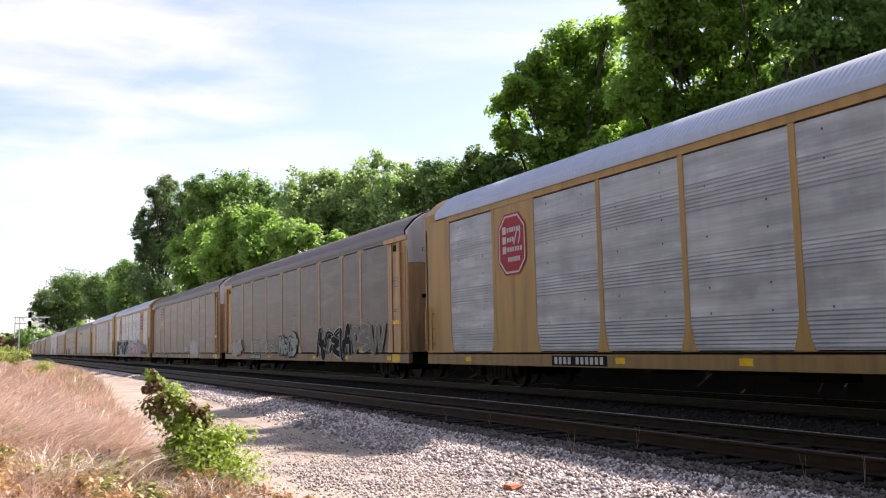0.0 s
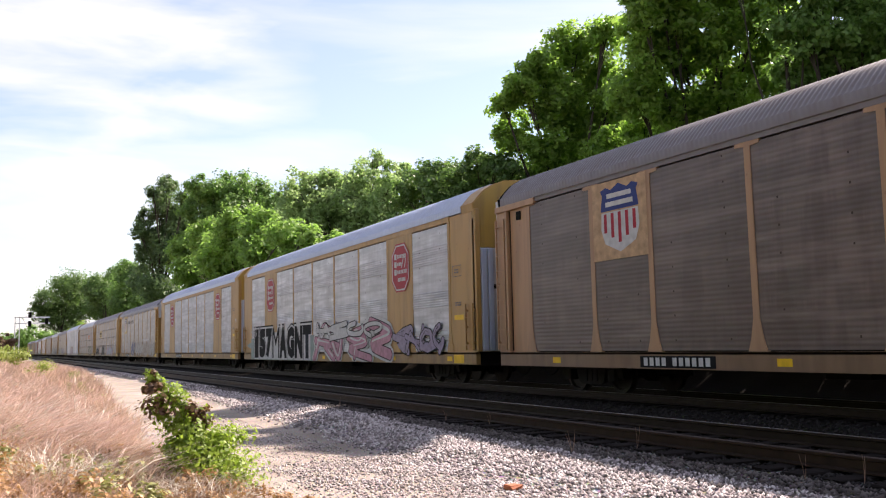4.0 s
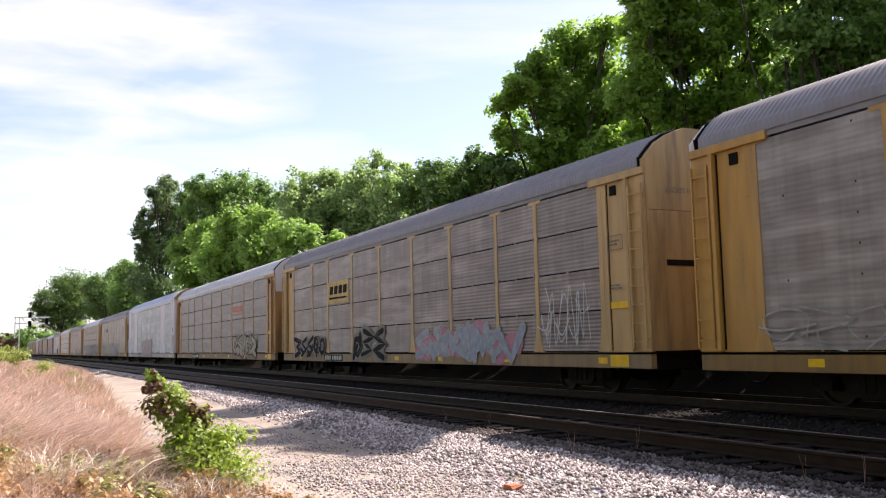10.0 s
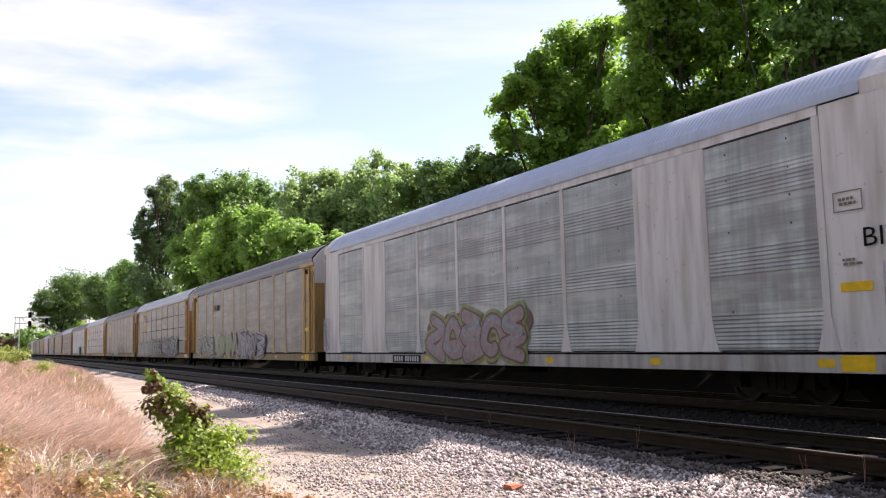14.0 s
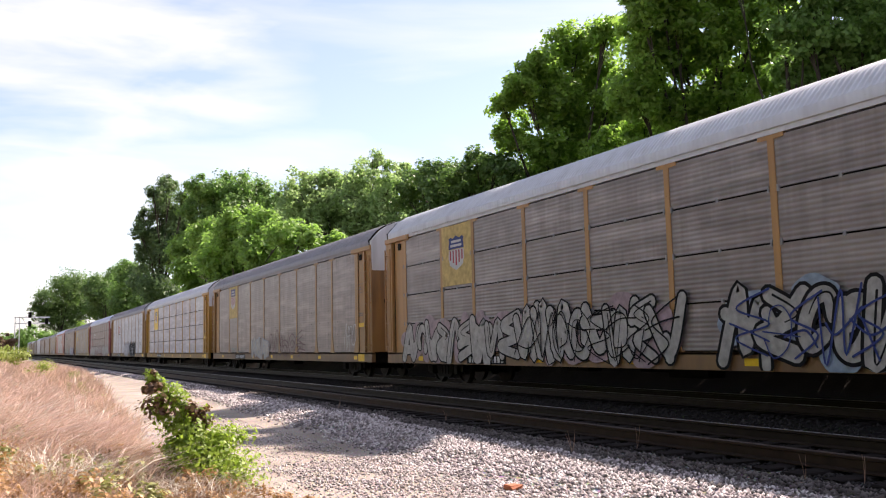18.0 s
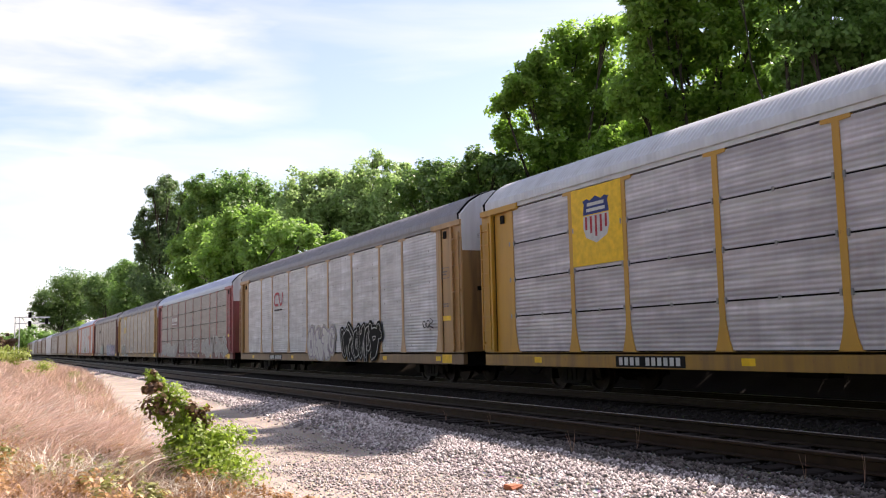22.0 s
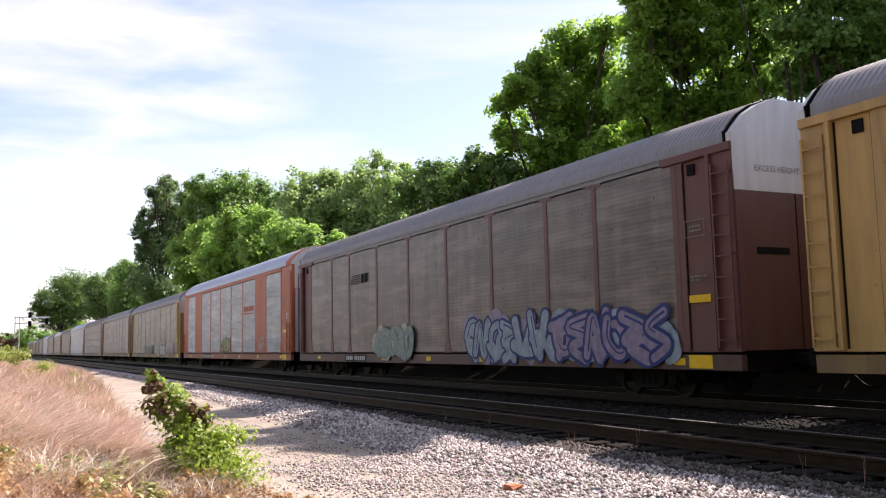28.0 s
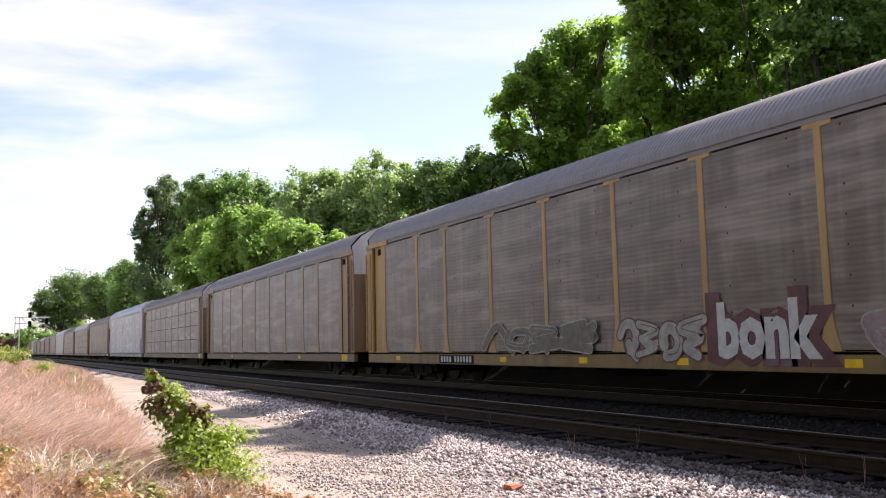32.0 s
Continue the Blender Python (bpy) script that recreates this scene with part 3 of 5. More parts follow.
def curve_pts(ctrl, n=14):
    """A smooth line through control points."""
    out = []
    m = len(ctrl)
    for i in range(m - 1):
        p0, p1, p2, p3 = ctrl[max(0, i - 1)], ctrl[i], ctrl[i + 1], ctrl[min(m - 1, i + 2)]
        for k in range(n // (m - 1) + 2):
            t = k / (n // (m - 1) + 2)
            out.append(tuple(0.5 * (2 * p1[j] + (p2[j] - p0[j]) * t + (2 * p0[j] - 5 * p1[j] + 4 * p2[j] - p3[j]) * t * t +
                                    (3 * p1[j] - p0[j] - 3 * p2[j] + p3[j]) * t ** 3) for j in (0, 1)))
    out.append(ctrl[-1])
    return out


def blob(u, z, ru, rz, rng, n=30, square=1.0):
    """A swollen closed form; square below 1 makes it boxier, like a puffed letter."""
    ph = [rng.uniform(0, 6.28) for _ in range(3)]
    lean = rng.uniform(-.12, .12) if square < 1 else 0.0
    out = []
    for a in (6.28319 * k / n for k in range(n)):
        c, s = math.cos(a), math.sin(a)
        x = math.copysign(abs(c) ** square, c) * (1 + .07 * math.sin(3 * a + ph[0]) + .05 * math.sin(5 * a + ph[1]))
        y = math.copysign(abs(s) ** square, s) * (1 + .07 * math.sin(2 * a + ph[2]) + .05 * math.sin(4 * a + ph[0]))
        out.append((u + ru * x + lean * rz * y, z + rz * y))
    return out


PAINT_DEPTH = {}                 # each coat of spray paint lies on the one before


def tangle(rng):
    """Abstract bent strokes in a unit cell: a zigzag down or across, or a hook, with a cross stroke now and then."""
    kind = rng.choice("dahdah")
    flip = rng.random() < .5
    if kind == "d":
        n = rng.randint(4, 5)
        pts = [((.08 if (i % 2) == flip else .92) + rng.uniform(-.16, .16), 1.0 - i / (n - 1)) for i in range(n)]
    elif kind == "a":
        n = rng.randint(3, 5)
        pts = [(-.1 + 1.2 * i / (n - 1), (.02 if (i % 2) == flip else .98) + rng.uniform(-.14, .14)) for i in range(n)]
    else:
        a0, turn = rng.uniform(0, 6.28), rng.choice((-1, 1)) * rng.uniform(4.2, 7.6)
        pts = [(.5 + .48 * (1 - .45 * i / 6) * math.cos(a0 + turn * i / 6), .5 + .5 * (1 - .45 * i / 6) * math.sin(a0 + turn * i / 6)) for i in range(7)]
    forms = [pts]
    if rng.random() < .55:
        y = rng.uniform(.2, .8)
        forms.append([(rng.uniform(-.15, .2), y), (.5, y + rng.uniform(-.25, .25)), (rng.uniform(.8, 1.3), y + rng.uniform(-.3, .3))])
    if rng.random() < .3:
        forms.append([(rng.uniform(.1, .9), -.02), (rng.uniform(.3, .7), rng.uniform(.3, .6))])
    return forms


def graffiti(car, u0, u1, z0, z1, count, fill, line, seed, halo=None, style="bubble", inner=None, thick=0.02, cloud=None):
    """A row of sprayed forms that lean into each other: soft and swollen, straight and blocky, or thin tagged lines."""
    rng = random.Random(seed)
    w, h = (u1 - u0) / count, z1 - z0
    layers, halos = [], []
    slant = rng.uniform(-.08, .18)
    for k in range(count):
        low, high = z0 + rng.uniform(-.02, .08) * h, z1 - rng.uniform(-.04, .10) * h
        cell, lean = w * rng.uniform(1.15, 1.5), slant + rng.uniform(-.08, .08)
        left = u0 + w * k - (cell - w) / 2
        half = {"bubble": .125, "block": .105, "tag": .03}[style] * min(cell * 1.1, high - low) * rng.uniform(.8, 1.2)
        half = min(half, .24) if style != "tag" else rng.uniform(.014, .022)
        inset = half * .8
        strokes = []
        for form in tangle(rng):
            pts = [(left + inset + (cell - 2 * inset) * (p + rng.uniform(-.05, .05)) + lean * (high - low) * (q - .5),
                    low + inset + (high - low - 2 * inset) * (q + rng.uniform(-.04, .04))) for p, q in form]
            if style == "block":
                pts = [p for a_, b_ in zip(pts, pts[1:]) for p in (a_, tuple((c + d) / 2 for c, d in zip(a_, b_)))] + [pts[-1]]
            else:
                pts = curve_pts(pts, 5 * len(pts))
            strokes.append(pts)
        tip = half * rng.uniform(.7, 1.25)
        body = [q for pts in strokes for q in ribbon(pts, half, tip)]
        if style == "tag":
            layers.append(("graffiti_stroke", body, line))
            continue
        edge = [q for pts in strokes for q in ribbon(pts, half + thick * 1.7, tip + thick * 1.7)]
        if halo:
            halos += [q for pts in strokes for q in ribbon(pts, half + thick * 1.7 + .10, tip + thick * 1.7 + .10)]
        if fill is None:
            for pts in strokes:
                for sgn in (-1, 1):
                    rim = [(x + sgn * half * .9 * (y2 - y1) / (math.hypot(x2 - x1, y2 - y1) or 1), y - sgn * half * .9 * (x2 - x1) / (math.hypot(x2 - x1, y2 - y1) or 1))
                           for (x1, y1), (x, y), (x2, y2) in zip([pts[0]] + pts[:-1], pts, pts[1:] + [pts[-1]])]
                    layers.append(("graffiti_stroke", ribbon(rim, thick), line))
            continue
        layers.append(("graffiti_outline", edge, line))
        layers.append(("graffiti_shape", body, fill))
        if inner:
            layers.append(("graffiti_highlight", [q for pts in strokes for q in ribbon([(x - .25 * half, y + .3 * half) for x, y in pts[len(pts) // 6: len(pts) * 2 // 3]], half * .34, half * .12)], inner))
        elif rng.random() < .6:
            pts = strokes[0][1: max(4, len(strokes[0]) // 2)]
            layers.append(("graffiti_stroke", ribbon([(x + .35 * half, y + .2 * half) for x, y in pts], thick * .6, thick * .3), line))
    clouds = [blob(u0 + (u1 - u0) * (k + .5) / (2 * count) + rng.uniform(-.2, .2), rng.uniform(z0 + .25, z1 - .2), rng.uniform(.3, .55), rng.uniform(.28, .45), rng) for k in range(2 * count)] if cloud else []
    d = PAINT_DEPTH.get(car.name, -1.6255)
    for name, polys, mat in [("graffiti_cloud", clouds, cloud), ("graffiti_halo", halos, halo)] + layers:
        if polys:
            polys = [[(u, max(z, 0.645)) for u, z in poly] for poly in polys]
            tagged(decal(car, name, polys, mat, d), kind="stuff")
            d -= 0.000025 * len(polys) + 0.0003
    PAINT_DEPTH[car.name] = d


def bars(car, u0, u1, z0, z1, rows, mat, seed=0, name="stencil", gaps=(3, 6)):
    """Stencilled data too small to read, as plain bars."""
    rng = random.Random(seed)
    polys = []
    h = (z1 - z0) / rows
    for r in range(rows):
        u = u0 + rng.uniform(0, .1) * (u1 - u0)
        end = u1 - rng.uniform(0, .2) * (u1 - u0)
        for _ in range(rng.randint(*gaps)):
            e = u + (u1 - u0) * rng.uniform(.08, .3)
            if e > end:
                break
            polys.append(rect(u, e, z0 + r * h + h * .2, z0 + r * h + h * .8))
            u = e + (u1 - u0) * .04
    if polys:
        tagged(decal(car, name, polys, mat, -1.634), kind="stuff")


CAP_GOLD = paint("gold_cap", (0.40, 0.235, 0.035))
BOLT = plain("rusty_bolt", (0.05, 0.035, 0.028), 0.8)
INK = plain("black_paint", (0.009, 0.009, 0.010), 0.7, 0.0, 0.25, 6.0, 0.1)
CHALK = plain("white_paint", (0.496, 0.496, 0.496), 0.6, vary=0.15)
RED = plain("logo_red", (0.336, 0.02, 0.036), 0.5, vary=0.15)
BLUE = plain("logo_blue", (0.024, 0.04, 0.16), 0.5, vary=0.15)
TEAL = plain("spray_teal", (0.124, 0.194, 0.194), 0.45, 0.0, 0.3, 5.0, 0.5)
PINK = plain("spray_pink", (0.353, 0.134, 0.209), 0.45, 0.0, 0.3, 5.0, 0.5)
LILAC = plain("spray_lilac", (0.194, 0.154, 0.253), 0.45, 0.0, 0.3, 5.0, 0.5)
SKYBLUE = plain("spray_blue", (0.194, 0.253, 0.333), 0.45, 0.0, 0.3, 5.0, 0.5)
MINT = plain("spray_mint", (0.253, 0.293, 0.233), 0.45, 0.0, 0.3, 5.0, 0.5)
LIME = plain("spray_lime", (0.20, 0.23, 0.075), 0.45, 0.0, 0.3, 5.0, 0.5)
PALE = plain("spray_pale", (0.293, 0.283, 0.273), 0.45, 0.0, 0.3, 5.0, 0.5)
SILVERS = plain("spray_silver", (0.224, 0.219, 0.224), 0.45, 0.0, 0.3, 5.0, 0.5)
ROSE = plain("spray_rose", (0.263, 0.184, 0.209), 0.45, 0.0, 0.3, 5.0, 0.5)
TANP = plain("spray_tan", (0.243, 0.209, 0.164), 0.45, 0.0, 0.3, 5.0, 0.5)
FOREST = plain("spray_green", (0.06, 0.09, 0.08), 0.45, 0.0, 0.3, 5.0, 0.5)
DARKRED = plain("spray_maroon", (0.105, 0.035, 0.048), 0.45, 0.0, 0.3, 5.0, 0.5)
GREYP = plain("stencil_grey", (0.176, 0.16, 0.144), 0.6)
PLAQUE = plain("yellow_plaque", (0.48, 0.352, 0.128), 0.55)
ORANGE = plain("logo_orange", (0.48, 0.088, 0.024), 0.5)


def octagon_logo(car, u0, u1, z0, z1):
    c = 0.25
    def octo(m):
        a, b, lo, hi = u0 + m, u1 - m, z0 + m, z1 - m
        k = (b - a) * c
        return [(a + k, lo), (b - k, lo), (b, lo + k), (b, hi - k), (b - k, hi), (a + k, hi), (a, hi - k), (a, lo + k)]
    w, h = u1 - u0, z1 - z0
    board = decal(car, "logo_board", [octo(0)], RED, -1.630, "red octagonal logo board with white border")
    o, i = octo(.05), octo(.10)
    decal(board, "border", [[o[k], o[(k + 1) % 8], i[(k + 1) % 8], i[k]] for k in range(8)], CHALK, -1.634)
    rows = []
    for r, (a, b) in enumerate(((.34, .84), (.34, .60), (.34, .88), (.36, .8))):
        z = z1 - h * (.27 + .16 * r)
        if r < 3:
            rows.append(rect(u0 + w * .17, u0 + w * .30, z - h * .055, z + h * .065))
        n = 6 if b > .7 else 3
        for i in range(n):
            e = (b - a) / n
            rows.append(rect(u0 + w * (a + e * i), u0 + w * (a + e * (i + .72)), z - h * .035, z + h * .04))
    decal(board, "logo_bar", rows, CHALK, -1.634)
    sweep = curve_pts([(u0 + w * .58, z0 + h * .50), (u0 + w * .70, z0 + h * .70), (u0 + w * .80, z0 + h * .66), (u0 + w * .74, z0 + h * .5)], 14)
    decal(board, "logo_sweep", ribbon(sweep, w * .018), CHALK, -1.635)


def shield_logo(car, u0, u1, z0, z1):
    w, h = u1 - u0, z1 - z0
    top = [(0, .62), (.05, .86), (.0, .93), (.16, .97), (.28, .92), (.5, 1.0), (.72, .92), (.84, .97), (1.0, .93), (.95, .86), (1.0, .62)]
    low = [(.02, .60), (.0, .35), (.1, .14), (.5, 0.0), (.9, .14), (1.0, .35), (.98, .60)]
    at = lambda p: (u0 + p[0] * w, z0 + p[1] * h)
    board = decal(car, "logo_shield", [[at(p) for p in low]], CHALK, -1.631, "shield-shaped logo with blue top and stripes")
    decal(board, "shield_top", [[at(p) for p in top]], BLUE, -1.632)
    decal(board, "stripe", [[at((.08 + .19 * k, .14 + .1 * abs(k - 2) * .8)), at((.16 + .19 * k, .14 + .1 * abs(k - 2) * .8)),
                             at((.16 + .19 * k, .58)), at((.08 + .19 * k, .58))] for k in range(5)], RED, -1.634)
    decal(board, "logo_bar", [[at(p) for p in ((.18, .8), (.82, .8), (.82, .87), (.18, .87))],
                              [at(p) for p in ((.14, .68), (.86, .68), (.86, .75), (.14, .75))]], CHALK, -1.635)


def strip_logo(car, u0, u1, z0, z1, mat, back=None, lean=0.2):
    """A railway emblem reduced to slanted plain strips."""
    if back:
        decal(car, "logo_plaque", [rect(u0, u1, z0, z1)], back, -1.6255)
    w, h = u1 - u0, z1 - z0
    p = [[(u0 + w * (.08 + .22 * k) + lean * h * .3, z0 + h * .78), (u0 + w * (.08 + .22 * k), z0 + h * .42),
          (u0 + w * (.25 + .22 * k), z0 + h * .42), (u0 + w * (.25 + .22 * k) + lean * h * .3, z0 + h * .78)] for k in range(4)]
    p.append([(u0 + w * .06, z0 + h * .2), (u0 + w * .92, z0 + h * .2), (u0 + w * .92, z0 + h * .27), (u0 + w * .06, z0 + h * .3)])
    decal(car, "logo_strip", p, mat, -1.631)


def stripe_logo(car):
    """Speed lines that run into two slanted blocks."""
    lines = [[(6.4 + .05 * k, 3.62 + .075 * k), (7.5, 3.62 + .075 * k), (7.5, 3.655 + .075 * k), (6.45 + .05 * k, 3.655 + .075 * k)] for k in range(5)]
    blocks = [[(7.55 + .36 * k, 3.62), (7.85 + .36 * k, 3.62), (7.92 + .36 * k, 3.96), (7.62 + .36 * k, 3.96)] for k in range(2)]
    tagged(decal(car, "logo_strip", lines + blocks, INK, -1.631), kind="stuff")


def end_section(car, s, paint_mat, kind, top_mat, lift, dirty):
    """One end of the car; s is -1 for the front and 1 for the rear."""
    lo, hi = sorted((s * 11.93, s * 13.46))
    bm = bmesh.new()
    box(bm, -1.565 if kind == "P" else -1.592, -1.5, lo, hi, 0.98, 4.95 + lift)
    part("end_panel", bm, paint_mat, car)
    if kind == "P":
        for name, p, q in (("jamb", 11.93, 12.10), ("corner_panel", 12.86, 13.47)):
            bm = bmesh.new()
            a, b = sorted((s * p, s * q))
            box(bm, -1.60, -1.5, a, b, 0.99, 4.9)
            part(name, bm, paint_mat, car)
    if kind == "P":
        bm = bmesh.new()
        a, b = sorted((s * 11.5, s * 13.48))
        box(bm, -1.655, -1.52, a, b, 4.80, 4.965)
        rounded(bm, 0.01)
        part("header_beam", bm, paint_mat, car)
        bm = bmesh.new()
        a, b = sorted((s * 12.84, s * 12.93))
        box(bm, -1.675, -1.59, a, b, 1.0, 4.8)
        rounded(bm, 0.008)
        part("corner_post", bm, paint_mat, car)
        bm = bmesh.new()
        a, b = sorted((s * 12.25, s * 12.45))
        box(bm, -1.60, -1.56, a, b, 4.5, 4.72)
        part("latch_box", bm, BLACK, car)
        # Black strips stand in for the dark open gaps beside the door.
        for name, p, q in (("door_gap", 12.10, 12.13), ("door_gap", 12.79, 12.835)):
            bm = bmesh.new()
            a, b = sorted((s * p, s * q))
            box(bm, -1.569, -1.55, a, b, 1.02, 4.78)
            part(name, bm, BLACK, car)
    part_at = link_part("ladder", ladder_mesh(1.05, 4.6 if kind == "P" else 2.4), paint_mat, car, at=(0, s * 13.2, 0))
    # end doors: two leaves below, a cap above
    band = 4.02
    y0, y1 = sorted((s * 13.36, s * 13.50))
    for f in (-1, 1):
        bm = bmesh.new()
        x0, x1 = sorted((f * 0.02, f * 1.58))
        box(bm, x0, x1, y0, y1, 1.0, band)
        door = part("end_door", bm, WHITE if top_mat is CAP_GOLD else dirty, car)
        bm = bmesh.new()
        c, d = sorted((s * 13.49, s * 13.515))
        a, b = sorted((f * .25, f * 1.1))
        box(bm, a, b, c, d, 2.82, 2.95)
        part("door_slot", bm, BLACK, door)
    bm = bmesh.new()
    section(bm, band + .01, 5.9 + lift, y0, y1, 0.03, lift)
    cap = part("end_cap", bm, top_mat, car)
    if kind == "P" and s < 0:
        tagged(word(cap, "EXCESS HEIGHT CAR", -1.05, 0.55, 4.42, 4.54, GREYP, front=-13.506), kind="stuff")
    if kind == "S":
        bm = bmesh.new()
        section(bm, 4.93 + lift, 5.98 + lift, *sorted((s * 12.75, s * 13.47)), 0.0, lift)
        part("roof_hood", bm, paint_mat, car)
        for x in (-1.40, -1.18, 1.02, 1.24):
            bm = bmesh.new()
            c, d = sorted((s * 13.5, s * 13.57))
            box(bm, x, x + .17, c, d, 1.02, band - .02)
            rounded(bm, 0.015)
            part("door_rail", bm, ROOF_SILVER, car, "galvanised vertical door channel")
        for x in (-1.592, 1.43):
            bm = bmesh.new()
            c, d = sorted((s * 13.35, s * 13.55))
            box(bm, x, x + .162, c, d, 1.0, 5.0 + lift)
            rounded(bm, 0.02)
            part("corner_column", bm, paint_mat, car)
    else:
        bm = bmesh.new()
        section(bm, 4.96, 5.95, *sorted((s * 13.30, s * 13.34)), -0.006)
        part("roof_seal", bm, BLACK, car)
    link_part("coupler", coupler_mesh(), TRUCK, car).rotation_euler = (0, 0, 0 if s < 0 else math.pi)
    link_part("air_hose", hose_mesh(), BLACK, car).rotation_euler = (0, 0, 0 if s < 0 else math.pi)


def build_car(spec, seed, near=True):
    """One enclosed autorack freight car, rear end towards +y, its empty at rail level."""
    kind, rows = spec["kind"], spec.get("rows", 1)
    pm, sm, rm, tm = spec["paint"], spec["screen"], spec["roof"], spec.get("cap", WHITE)
    lift = 0.0 if kind == "P" else 0.17
    rng = random.Random(seed)
    car = tagged(new("autorack_car"), spec["label"], "freight car", "cars of the passing train")
    # Core painted black for the unlit inside that shows between the sheets.
    bm = bmesh.new()
    box(bm, -1.5, 1.5, -13.38, 13.38, 0.9, 4.95 + lift)
    box(bm, 1.5, 1.6, -13.4, 13.4, 0.98, 4.95 + lift)
    bmesh.ops.recalc_face_normals(bm, faces=bm.faces[:])
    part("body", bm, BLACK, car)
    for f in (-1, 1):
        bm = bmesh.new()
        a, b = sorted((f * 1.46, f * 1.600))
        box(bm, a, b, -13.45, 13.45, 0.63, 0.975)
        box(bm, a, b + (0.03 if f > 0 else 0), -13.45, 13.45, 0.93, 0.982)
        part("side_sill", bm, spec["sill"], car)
    top = 4.86 if kind == "P" else 4.97
    bm = bmesh.new()
    box(bm, -1.605, -1.5, -11.9, 11.9, top + .004, 4.975 + lift)
    part("top_rail", bm, rm if kind == "P" and not spec.get("rail") else pm, car)
    link_part("roof", roof_mesh(13.3 if kind == "P" else 12.76, lift), rm, car)
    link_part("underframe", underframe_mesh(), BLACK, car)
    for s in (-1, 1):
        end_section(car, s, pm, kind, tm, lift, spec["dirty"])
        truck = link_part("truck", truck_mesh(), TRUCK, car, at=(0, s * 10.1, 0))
        for y in (-0.87, 0.87):
            w = link_part("wheelset", wheelset_mesh(), WHEEL, truck, at=(0, 0, 0.425))
            w.matrix_parent_inverse = Matrix.Translation((0, y, 0))
            WHEELSETS.append(w)
    solid = spec.get("solid", ())
    for k in range(9):
        y = (GRID[k] + GRID[k + 1]) / 2
        w = GRID[k] - GRID[k + 1] - 0.05
        if k in solid:
            bm = bmesh.new()
            box(bm, -1.598, -1.53, y - w / 2, y + w / 2, 0.985, top)
            box(bm, -1.602, -1.595, y - .02, y + .02, 0.99, top - .05)
            part("panel", bm, pm, car)
            continue
        z = 1.008
        for r in range(rows):
            z1 = 0.99 + (top - 0.99) * (r + 1) / rows
            sheet = spec["fresh"] if (k, r) in spec.get("renewed", ()) else sm
            ob = link_part("screen", screen_mesh(w, round(z, 3), round(z1 - 0.036, 3), *((0.10, 0.0050 if rows > 1 else spec.get("lip", 0.0022)) if kind == "P" else (0.098, spec.get("lip", 0.011), True))), sheet, car, at=(0, y, 0))
            z = z1
        if rows > 1:
            for r in range(1, rows):
                zz = 0.99 + (top - 0.99) * r / rows
                for g in (GRID[k], GRID[k + 1]):
                    for e in (-.11, .11):
                        if near and abs(g) < 11.9:
                            link_part("lug", shared("lug", lambda: finish(box(bmesh.new(), -1.615, -1.57, -.022, .022, -.07, .05), "lug")), SILVERS, car, at=(0, g + e, zz)) if (g == GRID[k]) else None
                link_part("clip", shared("clip", lambda: finish(box(bmesh.new(), -1.60, -1.57, -.03, .03, -.06, .03), "clip")), SILVERS, car, at=(0, y, zz))
    if near and rows == 1:
        dots = []
        for k in range(9):
            for f in (-.27, .27) if k not in solid else ():
                u = 13.3 - (GRID[k] + GRID[k + 1]) / 2 + f * (GRID[k] - GRID[k + 1])
                for r in range(8):
                    if rng.random() < .7:
                        dots.append(rect(u - .018, u + .018, 1.2 + .5 * r, 1.24 + .5 * r))
        tagged(decal(car, "bolt", dots, BOLT, -1.6068), kind="stuff")
    for k, y in enumerate(GRID):
        ob = link_part("post", post_mesh("T" if kind == "P" else "I", top), spec["post"], car, at=(0, y, 0))
    for u in (2.4, 9.5, 13.2, 16.6, 20.6, 24.9) if near else (6.6, 19.6):
        decal(car, "reflector", [rect(u, u + .34, .72, .86)], REFLECT, -1.618)
    decal(car, "reflector", [rect(25.35, 26.0, .66, .92)], REFLECT, -1.618)
    if near:
        at = 5.75 if kind == "P" else 6.95
        board = decal(car, "number_board", [rect(at, at + 2.25, .655, .90)], INK, -1.6165, "black stencil board with white marks")
        glyphs = [rect(at + .12 + .19 * k + (.14 if k > 3 else 0), at + .245 + .19 * k + (.14 if k > 3 else 0), .695, .865) for k in range(10)]
        tagged(decal(board, "mark", glyphs, CHALK, -1.619), kind="stuff")
        bars(car, 25.5, 26.0, 2.36, 2.50, 2, GREYP, seed + 1)
        bars(car, 25.5, 25.9, 3.34, 3.50, 2, GREYP, seed + 2)
        ring = [rect(25.42, 25.98, 3.25, 3.27), rect(25.42, 25.98, 3.57, 3.59), rect(25.42, 25.44, 3.27, 3.57), rect(25.96, 25.98, 3.27, 3.57)]
        tagged(decal(car, "stencil_border", ring, GREYP, -1.634), kind="stuff")
        decal(car, "warning_plate", [rect(25.45, 26.05, 1.95, 2.1)], REFLECT, -1.62)
    return car


CARS = []


